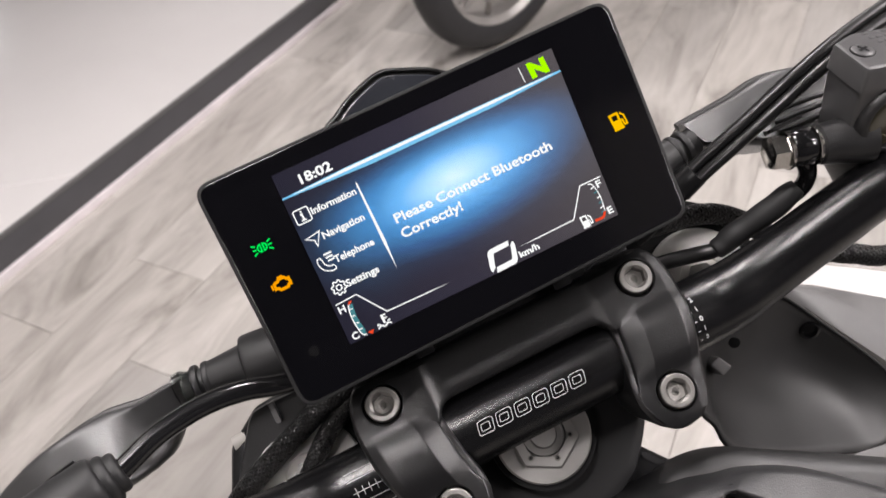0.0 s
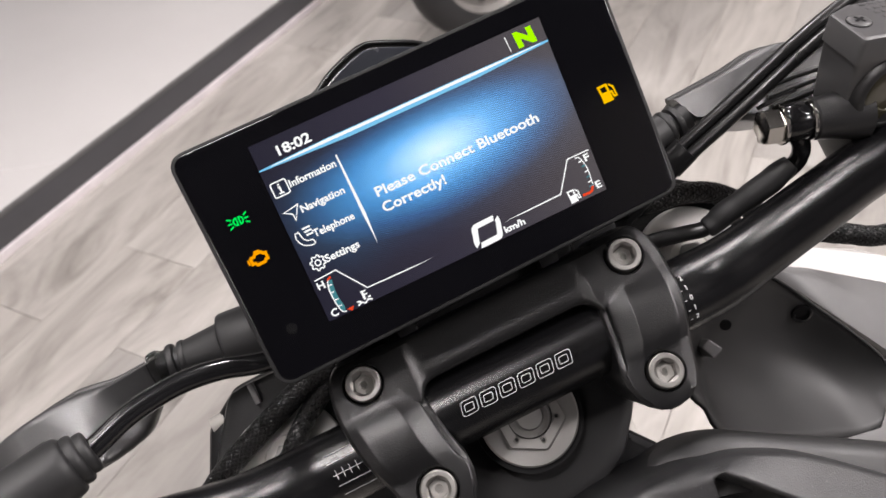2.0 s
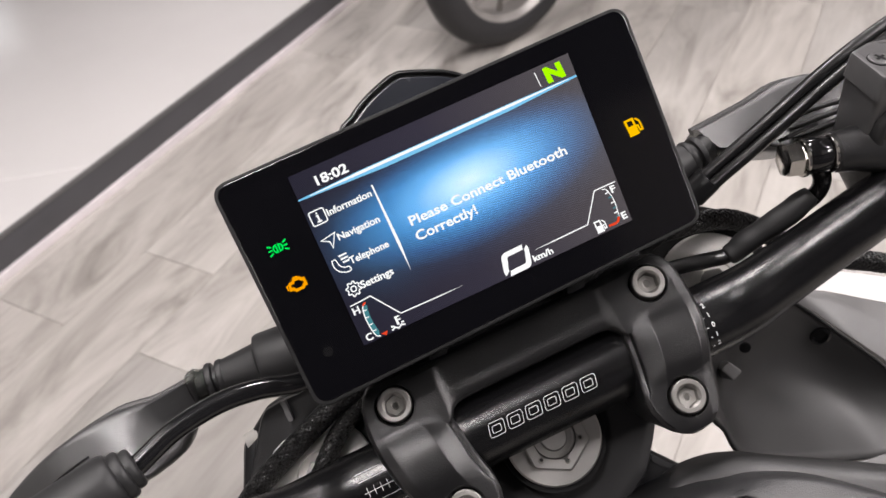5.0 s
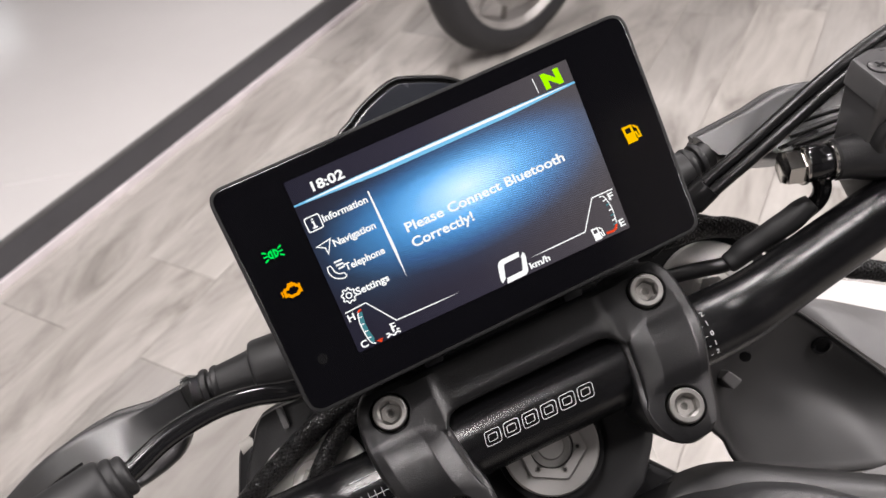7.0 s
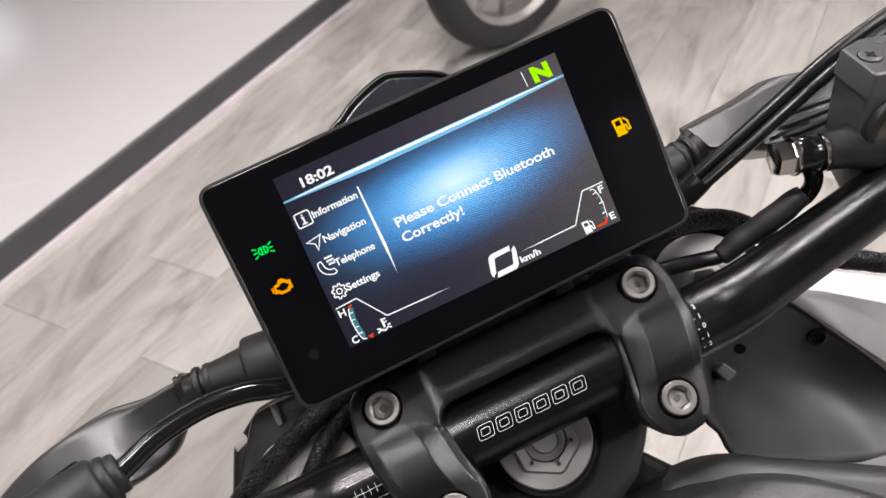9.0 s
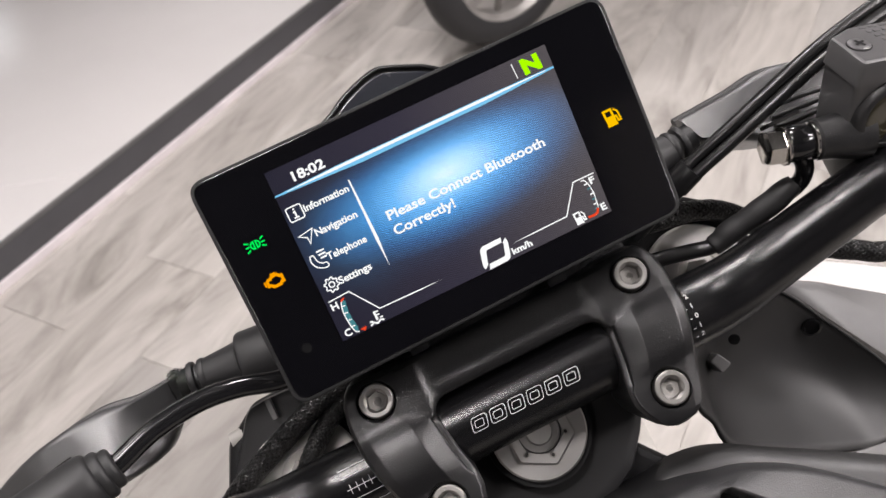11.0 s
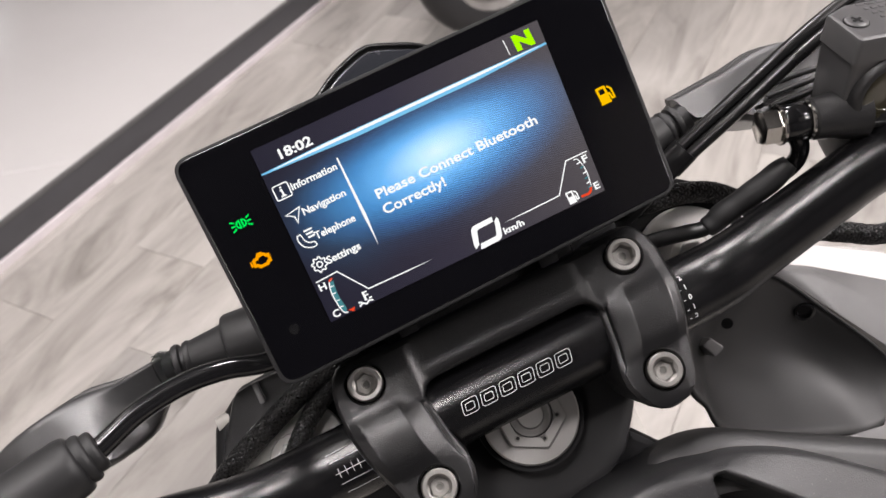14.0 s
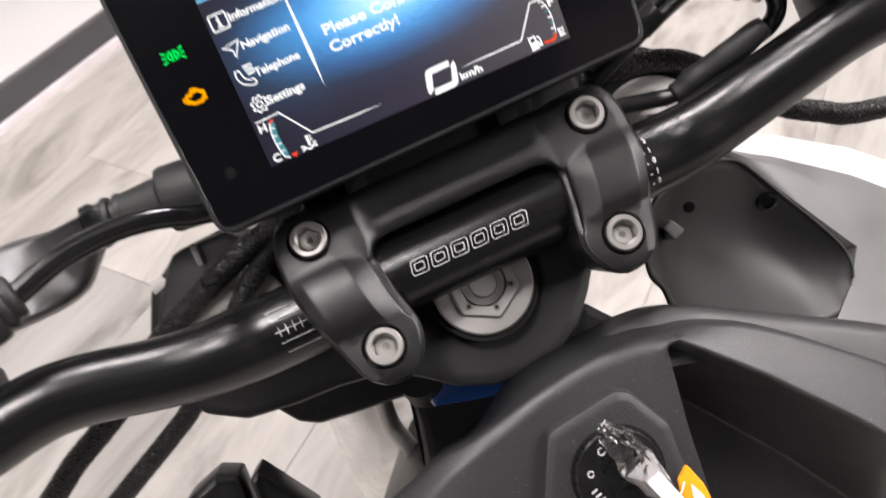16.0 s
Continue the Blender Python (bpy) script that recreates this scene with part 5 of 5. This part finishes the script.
def indicator(s):
    """A turn signal: stem, ribbed neck, faceted leaf-shaped body with a lens edge. s: 1 right, -1 left."""
    n0 = 0.0690 if s > 0 else 0.0800
    base = part("turn_signal", lathe([(0.0, 0.0130), (0.017, 0.0128), (0.0185, 0.0122), (0.0195, 0.0098), (0.021, 0.0094), (0.034, 0.0076)], (s * n0, -0.0240, -0.0440), (s, 0.10, 0.02), seg=28), M_RUBBER, bike, "black turn signal on a ribbed rubber neck")
    part("neck", lathe([(0.0, 0.0062), (0.0008, 0.0076), (0.0018, 0.0080), (0.0032, 0.0076), (0.0037, 0.0060), (0.0050, 0.0060), (0.0054, 0.0076), (0.0066, 0.0080), (0.0078, 0.0076), (0.0083, 0.0060), (0.012, 0.0066)], (s * (n0 + 0.0325), -0.0205, -0.0432), (s, 0.10, 0.02), seg=24), M_RUBBER, base)
    # upper x, upper y, lower x, lower y, front z above and below
    right = ((0.1115, -0.0100, 0.1140, -0.0230, -0.0410, -0.0335), (0.1385, -0.0085, 0.1300, -0.0322, -0.0410, -0.0270), (0.1500, -0.0068, 0.1430, -0.0376, -0.0395, -0.0320), (0.1600, -0.0072, 0.1560, -0.0390, -0.0375, -0.0300), (0.1720, -0.0110, 0.1700, -0.0390, -0.0355, -0.0310), (0.1880, -0.0190, 0.1880, -0.0390, -0.0340, -0.0320), (0.2000, -0.0245, 0.2000, -0.0360, -0.0360, -0.0345), (0.2060, -0.0290, 0.2060, -0.0340, -0.0390, -0.0370))
    left = ((0.1230, -0.0148, 0.1245, -0.0250, -0.0370, -0.0420), (0.1400, -0.0162, 0.1340, -0.0350, -0.0360, -0.0410), (0.1470, -0.0157, 0.1400, -0.0410, -0.0355, -0.0400), (0.1560, -0.0143, 0.1500, -0.0440, -0.0375, -0.0275), (0.1620, -0.0146, 0.1590, -0.0445, -0.0350, -0.0275), (0.1705, -0.0156, 0.1690, -0.0445, -0.0325, -0.0290), (0.1835, -0.0182, 0.1835, -0.0430, -0.0315, -0.0325), (0.1969, -0.0223, 0.1969, -0.0395, -0.0350, -0.0365), (0.2080, -0.0275, 0.2080, -0.0350, -0.0370, -0.0385), (0.2120, -0.0305, 0.2120, -0.0330, -0.0400, -0.0400))
    rows = spline(right if s > 0 else left, 2)
    secs = []
    for xt, yt, xb, yb, za, zb in rows:
        h = yt - yb
        sec = []
        for u, z in ((0.0, -0.047), (0.0, za - 0.0025), (0.02, za - 0.0010), (0.06, za - 0.0002), (0.11, za * 0.89 + zb * 0.11), (0.50, (za + zb) / 2), (0.84, za * 0.16 + zb * 0.84), (0.92, zb - 0.0004), (0.97, zb - 0.0016), (1.0, zb - 0.0042), (0.96, -0.054), (0.5, -0.057), (0.1, -0.054)):
            sec.append((s * (xt + (xb - xt) * u), yt - h * u, z))
        secs.append(sec)
    shell = part("body", loft(secs), M_SHELL, base, "grained leaf-shaped black shell", angle=50, even=True)
    if s < 0:
        rng = random.Random(7)
        film = [[(s * (rows[0][0] - 0.004 + 0.0028 * i), -0.0195 + s * 0.001 + 0.0088 * math.cos(t) * rng.uniform(0.75, 1.1), -0.0435 + 0.0090 * math.sin(t) * rng.uniform(0.75, 1.1)) for t in [2 * math.pi * j / 12 for j in range(12)]] for i in range(4)]
        part("film", loft(film), M_CLEAR, base, "scrap of clear protective film", smooth=False)
    part("lens", tube([(s * r[0], r[1] - 0.0001, -0.0475) for r in rows], 0.0018, seg=8, steps=1), M_LENS, base, "smoked grey lens edge")
    if s > 0:
        for u in (0.52, 0.66, 0.80):                            # long ribs under the shoulder
            part("rib", tube([(r[0] + (r[2] - r[0]) * u, r[1] - (r[1] - r[3]) * u, r[4] + (r[5] - r[4]) * u + 0.0002) for r in rows[4:13]], 0.0013, seg=8, steps=2), M_SHELL, shell)
    # Slit drawn as a thin near-black bead; the colour stands for its shade.
    part("vent_slit", tube([(s * r[0], r[1] - 0.0105, (r[4] + r[5]) / 2) for r in rows[10:14]], 0.0005, seg=6, steps=2), M_DARK, shell)


indicator(1)
indicator(-1)


def headlight():
    """Top of the headlight cowl, which peeps out above the dashboard, and the loom bracket by the left fork."""
    o = spline([(-0.050, 0.030), (-0.0300, 0.0560), (-0.0217, 0.0611), (-0.0152, 0.0650), (-0.0084, 0.0679), (-0.0003, 0.0705), (0.0041, 0.0712), (0.0081, 0.0708), (0.0183, 0.0668), (0.0294, 0.0610), (0.0446, 0.0466), (0.060, 0.030)], 3) + [(0.060, -0.04), (-0.050, -0.04)]
    secs = []
    for z, k in ((-0.0560, 0.955), (-0.0556, 0.985), (-0.0580, 1.0), (-0.0700, 1.0), (-0.100, 0.95)):
        secs.append([(x * k, y * k, z) for x, y in o])
    cowl = part("headlight_cowl", loft(secs), M_SATIN, bike, "black headlight cowl with a glossy top")
    part("visor", slab([(x * 0.935, y * 0.940) for x, y in o], -0.0562, -0.0546, 0.0008), M_VISOR, cowl, "smoked gloss visor")
    part("bead", tube([(x * 0.968, y * 0.968, -0.0550) for x, y in o[2:32]], 0.0007, seg=8, steps=1), M_SATIN, cowl)
    br = part("loom_bracket", slab(rounded([(-0.1300, -0.0700), (-0.1213, -0.0569), (-0.1117, -0.0431), (-0.1085, -0.0402), (-0.1019, -0.0395), (-0.0860, -0.0400), (-0.0800, -0.0480), (-0.1000, -0.0560), (-0.1200, -0.0720)], 0.003, 3), -0.074, -0.060, 0.002), M_PLASTIC, bike, "black side bracket")
    part("clip", box(-0.1006, -0.0982, -0.0492, -0.0398, -0.061, -0.0565, 0.0006), M_GREY, br)
    part("lug", lathe([(0, 0.004), (0.006, 0.0038)], (-0.1165, -0.0500, -0.068), (-1, 0, 0.1), seg=16), M_TAN, br)


headlight()


# ---- tank front, shrouds and ignition ----
def shroud():
    """Right-hand radiator shroud: dished black inner panel, grey outer panel and white tank cover."""
    # columns from the rim at the top to the lower edge, fanned out from the fork to the rounded tip
    ribs = [((0.0877, -0.1100, -0.0880), (0.0775, -0.1283, -0.0850), 0), ((0.0990, -0.1050, -0.0930), (0.0769, -0.1380, -0.0870), 0.004), ((0.1110, -0.1030, -0.0970), (0.0810, -0.1463, -0.0900), 0.01), ((0.1240, -0.1025, -0.1010), (0.0823, -0.1570, -0.0925), 0.016),
            ((0.1380, -0.1040, -0.1080), (0.0900, -0.1690, -0.0975), 0.02), ((0.1500, -0.1090, -0.1150), (0.1080, -0.1800, -0.1050), 0.0215), ((0.1600, -0.1195, -0.1220), (0.1270, -0.1900, -0.1120), 0.0205), ((0.1700, -0.1345, -0.1270), (0.1450, -0.1980, -0.1180), 0.018),
            ((0.1800, -0.1505, -0.1295), (0.1600, -0.2047, -0.1230), 0.014), ((0.1880, -0.1650, -0.1305), (0.1700, -0.2066, -0.1250), 0.0095), ((0.1930, -0.1770, -0.1305), (0.1780, -0.2058, -0.1270), 0.0055), ((0.1935, -0.1870, -0.1300), (0.1845, -0.2015, -0.1285), 0.002), ((0.1910, -0.1940, -0.1295), (0.1890, -0.1970, -0.1293), 0)]
    ribs = spline([(*u, *d, sag) for u, d, sag in ribs], 3)
    secs = []
    for r in ribs:
        u, d, sag = Vector(r[0:3]), Vector(r[3:6]), r[6]
        secs.append([tuple(u.lerp(d, v) + Vector((-0.15, 0.1, -1)) * sag * math.sin(math.pi * v)) for v in [k / 16 for k in range(17)]])
    bm = loft(secs, closed=False)
    sh = part("shroud", bm, M_SHROUD, bike, "smooth black dished radiator shroud", angle=80)
    sol = sh.modifiers.new("thick", "SOLIDIFY")
    sol.thickness, sol.offset = 0.0022, -1
    part("rim_bead", tube([(p[0], p[1], p[2] + 0.0006) for p in [sec[0] for sec in secs[10:]]], 0.0008, seg=8, steps=1), M_SHROUD, sh)
    at, nr = Vector((0.1642, -0.1366, -0.1306)), Vector((-0.35, -0.44, 0.83)).normalized()
    part("fixing_hole", lathe([(0, 0.0056), (0.0016, 0.0053), (0.0018, 0.0040), (-0.0005, 0.0036), (-0.0008, 0.001)], at, nr, seg=24), M_GLOSS, sh)
    # Peg hole drawn as a solid near-black disc, its shade put in the colour.
    part("peg_hole", lathe([(0, 0.0030), (0.0006, 0.0026)], (0.1129, -0.1181, -0.1040), (-0.3, -0.2, 0.9), seg=16), M_DARK, sh)
    part("lug", slab(rounded([(0.0937, -0.1206), (0.0992, -0.1186), (0.1036, -0.1262), (0.0970, -0.1284)], 0.0012, 3), -0.1080, -0.0960, 0.0008), M_GREY, sh, "grey plastic lug")
    outer = [[(0.1490, -0.0990, -0.131), (0.1500, -0.1010, -0.128)], [(0.1850, -0.1200, -0.140), (0.1680, -0.1240, -0.1325)], [(0.2250, -0.1480, -0.146), (0.1850, -0.1520, -0.1330)], [(0.2600, -0.1800, -0.150), (0.2010, -0.1800, -0.1310)], [(0.2850, -0.2200, -0.150), (0.1905, -0.1955, -0.1300)], [(0.2950, -0.2700, -0.145), (0.1725, -0.2080, -0.1255)], [(0.2800, -0.3200, -0.130), (0.1400, -0.1990, -0.1165)], [(0.2500, -0.3400, -0.120), (0.1050, -0.1760, -0.1040)]]
    secs = [[a, tuple((Vector(a) * 0.5 + Vector(b) * 0.5) + Vector((0, 0, 0.004))), b, (b[0] - 0.001, b[1] - 0.002, b[2] - 0.012), (a[0], a[1], a[2] - 0.012)] for a, b in outer]
    part("outer_panel", loft(secs), M_GREY, sh, "grey outer shroud panel")
    white = [[(0.1460, -0.0940, -0.150), (0.1480, -0.0985, -0.1345)], [(0.1900, -0.1050, -0.170), (0.1850, -0.1190, -0.1430)], [(0.2400, -0.1300, -0.185), (0.2250, -0.1470, -0.1490)], [(0.2900, -0.1650, -0.200), (0.2600, -0.1790, -0.1530)], [(0.3300, -0.2100, -0.210), (0.2850, -0.2190, -0.1530)], [(0.3500, -0.2700, -0.210), (0.2950, -0.2690, -0.1480)]]
    secs = [[a, tuple((Vector(a) * 0.5 + Vector(b) * 0.5) + Vector((0.004, 0.004, 0.008))), b, (b[0], b[1], b[2] - 0.012), (a[0], a[1], a[2] - 0.012)] for a, b in white]
    part("white_panel", loft(secs), M_WHITE, sh, "glossy white side panel")


shroud()


def left_shroud():
    sh = part("shroud", slab(rounded([(-0.205, -0.190), (-0.167, -0.1456), (-0.150, -0.1405), (-0.1400, -0.1460), (-0.1430, -0.190)], 0.002, 3), -0.150, -0.128, 0.003), M_SATIN, bike, "black left shroud tip")
    part("fin", slab(rounded([(-0.1365, -0.1510), (-0.1310, -0.1475), (-0.1120, -0.1800), (-0.1380, -0.190)], 0.0015, 3), -0.150, -0.128, 0.002), M_SATIN, sh)
    part("frame_spar", slab(rounded([(0.020, -0.126), (0.0360, -0.1295), (0.0585, -0.1575), (0.056, -0.185), (0.010, -0.185), (0.014, -0.150)], 0.002, 3), -0.100, -0.058, 0.003), M_DARK, bike, "black frame spar")


left_shroud()


def console():
    """The black cover round the ignition lock, with a raised hexagon collar and a sunken side."""
    # crest line from the left front round to the right, and the floor of the cover
    crest = [(-0.075, -0.1600, -0.030), (-0.050, -0.1520, -0.026), (-0.032, -0.1492, -0.022), (-0.005, -0.1443, -0.020), (0.018, -0.1420, -0.020), (0.038, -0.1425, -0.021), (0.051, -0.1452, -0.024), (0.066, -0.1492, -0.026), (0.088, -0.1615, -0.026), (0.119, -0.1880, -0.026), (0.160, -0.228, -0.026), (0.200, -0.275, -0.026)]
    top = [(-0.072, -0.1680, -0.020), (-0.045, -0.1565, -0.019), (-0.028, -0.1530, -0.0185), (-0.003, -0.1480, -0.018), (0.018, -0.1452, -0.018), (0.035, -0.1462, -0.018), (0.0475, -0.1480, -0.0185), (0.0530, -0.1490, -0.0180), (0.078, -0.1760, -0.016), (0.102, -0.2050, -0.014), (0.135, -0.250, -0.012), (0.165, -0.30, -0.012)]
    low = [(-0.070, -0.2300, -0.014), (-0.042, -0.2300, -0.0175), (-0.026, -0.2300, -0.0185), (-0.004, -0.2300, -0.0190), (0.012, -0.2300, -0.0190), (0.026, -0.2300, -0.0195), (0.0385, -0.2300, -0.020), (0.0405, -0.2300, -0.046), (0.052, -0.2350, -0.050), (0.072, -0.2500, -0.052), (0.100, -0.280, -0.052), (0.130, -0.32, -0.052)]
    mid = [(-0.071, -0.1950, -0.016), (-0.044, -0.1900, -0.0175), (-0.027, -0.1880, -0.0180), (-0.003, -0.1850, -0.0185), (0.016, -0.1840, -0.0185), (0.030, -0.1830, -0.0190), (0.0430, -0.1800, -0.0192), (0.0450, -0.1780, -0.045), (0.060, -0.1860, -0.046), (0.082, -0.2150, -0.048), (0.112, -0.256, -0.048), (0.142, -0.305, -0.048)]
    drop = [tuple(Vector(a).lerp(Vector(b), 0.4)) for a, b in zip(top[:6], mid[:6])] + [(0.0470, -0.1535, -0.0187)] + [tuple(Vector(a).lerp(Vector(b) - Vector((0, 0, 0.066)), 0.3)) for a, b in zip(top[7:], mid[7:])]
    hem = [(x + max(0.0, -0.02 - x) * 0.25, y + (0.004 if x > -0.02 else -0.005), z - 0.030) for x, y, z in crest]
    near = [(-0.070, -0.30, -0.016), (-0.042, -0.30, -0.019), (-0.026, -0.30, -0.020), (-0.004, -0.30, -0.021), (0.010, -0.30, -0.021), (0.028, -0.30, -0.021), (0.034, -0.30, -0.022), (0.036, -0.30, -0.048), (0.044, -0.30, -0.052), (0.062, -0.31, -0.054), (0.088, -0.33, -0.054), (0.118, -0.36, -0.054)]
    mid, low, near = ([*r[:7], *((x, y, z - 0.066) for x, y, z in r[7:])] for r in (mid, low, near))
    def straight(r):
        return [tuple(Vector(a).lerp(Vector(b), k / 4)) for a, b in zip(r, r[1:]) for k in range(4)] + [r[-1]]

    rows = [spline(r, 4) for r in (hem, crest)] + [straight(r) for r in (top, drop, mid, low, near)]
    cols = [fillet(c, 0.0022) for c in zip(*rows)]
    bm = bmesh.new()
    grid = [[bm.verts.new(p) for p in col] for col in cols]
    for c0, c1 in zip(grid, grid[1:]):
        for k in range(len(c0) - 1):
            bm.faces.new((c0[k], c0[k + 1], c1[k + 1], c1[k]))
    cover = part("ignition_cover", bm, M_CONSOLE, bike, "grained black plastic cover round the ignition", angle=70)
    sol = cover.modifiers.new("thick", "SOLIDIFY")
    sol.thickness, sol.offset = 0.003, -1
    trim = [(0.030, -0.1400), (0.0391, -0.1378), (0.0552, -0.1390), (0.0700, -0.1442), (0.0864, -0.1540), (0.1079, -0.1665), (0.1400, -0.1860), (0.1800, -0.2130)]
    strip = spline(trim, 5)
    part("edge_trim", loft([[(x - 0.004, y - 0.022, -0.030), (x - 0.001, y - 0.006, -0.0330), (x, y - 0.0015, -0.0352), (x, y, -0.0385), (x, y - 0.002, -0.060)] for x, y in strip], closed=False), M_SHROUD, cover, "black panel edge behind the cover", angle=60)
    hexa = [(-0.0205, -0.1815), (-0.0075, -0.1565), (0.0215, -0.1532), (0.0270, -0.1562), (0.0360, -0.1740), (0.0345, -0.2000), (0.0200, -0.2200), (-0.0060, -0.2200), (-0.0210, -0.2000)]
    collar = part("collar", slab(rounded(hexa, 0.006, 5), -0.022, -0.0130, 0.0032), M_CONSOLE, cover, "raised hexagonal collar")
    c = Vector((0.0105, -0.1812, -0.0130))
    part("lock_recess", lathe([(-0.003, 0.0178), (0.0003, 0.0178), (0.0004, 0.0172)], c, (0, 0, 1), seg=40), M_DARK, cover)
    lock = part("ignition_lock", lathe([(-0.003, 0.0165), (0.0016, 0.0165), (0.0024, 0.0158), (0.0024, 0.0065), (0.0010, 0.0062), (0.0010, 0.001)], c, (0, 0, 1), seg=48), M_SATIN, cover, "black ignition lock with white symbols")
    for k in range(24):
        t = 2 * math.pi * k / 24
        part("notch", box(-0.0006, 0.0006, -0.0006, 0.0006, -0.001, 0.0018), M_DARK, lock, place=W @ Matrix.Translation(c) @ Matrix.Rotation(t, 4, "Z") @ Matrix.Translation((0.0164, 0, 0)))
    part("symbol", stroke(arc(c.x - 0.0030, c.y + 0.0108, 0.0013, 60, 330, 8), 0.0004, c.z + 0.0026), M_MARK, lock, smooth=False)
    part("symbol", stroke(arc(c.x - 0.0098, c.y + 0.0050, 0.0011, 0, 330, 8), 0.0005, c.z + 0.0026), M_MARK, lock, smooth=False)
    for k in range(3):
        part("printed_bar", fill([(c.x - 0.0125 + 0.0008 * k, c.y - 0.0010 - 0.002 * k), (c.x - 0.0100 + 0.0008 * k, c.y - 0.0004 - 0.002 * k), (c.x - 0.0098 + 0.0008 * k, c.y - 0.0012 - 0.002 * k), (c.x - 0.0123 + 0.0008 * k, c.y - 0.0018 - 0.002 * k)], c.z + 0.0026), M_MARK, lock, smooth=False)
    part("blue_cover", slab(rounded([(-0.040, -0.128), (0.030, -0.128), (0.030, -0.152), (-0.012, -0.156), (-0.040, -0.148)], 0.003), -0.110, -0.085, 0.003), M_BLUE, bike, "blue painted frame cover")
    # Filler slab, added near-black to give the gap below the cover its shade.
    part("dark_filler", slab(rounded([(-0.045, -0.130), (0.040, -0.125), (0.050, -0.180), (-0.062, -0.205), (-0.054, -0.181), (-0.049, -0.160)], 0.004), -0.150, -0.112, 0.003), M_DARK, bike, "near-black filler slab added for the darkness below the cover")
    part("frame_tube", tube([(-0.062, -0.140, -0.185), (-0.0667, -0.1707, -0.200), (-0.0630, -0.1896, -0.203), (-0.0600, -0.2150, -0.210)], 0.0055, seg=14, steps=5), M_SILVER, bike, "bare alloy frame tube")
    part("frame_head", tube([(-0.040, -0.128, -0.075), (-0.038, -0.160, -0.16)], 0.011, seg=18, steps=2), M_DARK, bike)
    part("tank", loft([[(x * k, y, z) for x, z in ((-0.10, -0.19), (-0.09, -0.15), (-0.05, -0.140), (0.05, -0.140), (0.12, -0.15), (0.14, -0.19), (0.10, -0.29), (-0.08, -0.29))] for y, k in ((-0.19, 0.6), (-0.21, 0.9), (-0.30, 1.0), (-0.42, 0.9), (-0.50, 0.6))]), M_SATIN, bike, "dark fuel tank")
    return c


LOCK = console()


def key():
    k = empty("ignition_key")
    m = W @ Matrix.Translation(LOCK + Vector((0.0055, 0.0035, 0.0035))) @ Matrix.Rotation(radians(-72), 4, "Z")
    part("bow", box(-0.001, 0.017, -0.0030, 0.0030, 0.004, 0.022, 0.0012), M_WHITE, k, "pale key head", place=m)
    part("blade", box(-0.002, 0.002, -0.004, 0.004, -0.004, 0.006, 0.0004), M_STEEL, k, place=m)
    rng = random.Random(3)
    secs = []
    for i in range(9):
        x = -0.0215 + i * 0.0041
        r = (0.0018, 0.0046, 0.0056, 0.0060, 0.0062, 0.0058, 0.0054, 0.0045, 0.003)[i]
        secs.append([(x + rng.uniform(-0.0007, 0.0007), r * math.cos(t) * rng.uniform(0.75, 1.2), 0.012 + 0.010 * r / 0.006 * math.sin(t) * rng.uniform(0.8, 1.15)) for t in [2 * math.pi * j / 14 for j in range(14)]])
    part("wrapping", loft(secs), M_CLEAR, k, "crumpled clear plastic wrapping", smooth=False, place=m)
    tagged(k, "key in clear plastic wrapping standing in the ignition lock", "key")
    g = empty("key_tag")
    part("plate", slab(rounded([(0.0250, -0.2005), (0.0275, -0.1900), (0.0325, -0.1860), (0.0355, -0.1955), (0.0360, -0.2075), (0.0290, -0.2075)], 0.0012), -0.006, -0.0045, 0.0004), M_ORANGE, g)
    part("window", slab(rounded([(0.0285, -0.2035), (0.0310, -0.1925), (0.0335, -0.1985), (0.0340, -0.2055)], 0.0006), -0.0045, -0.0042), M_WHITE, g, "white paper inset")
    part("string", tube([(0.0290, -0.1915, -0.0045), (0.025, -0.191, 0.002), (0.020, -0.190, 0.008)], 0.0004, seg=6), M_WHITE, g)
    tagged(g, "orange plastic tag hanging from the ignition key", "key tag")


key()

floor()
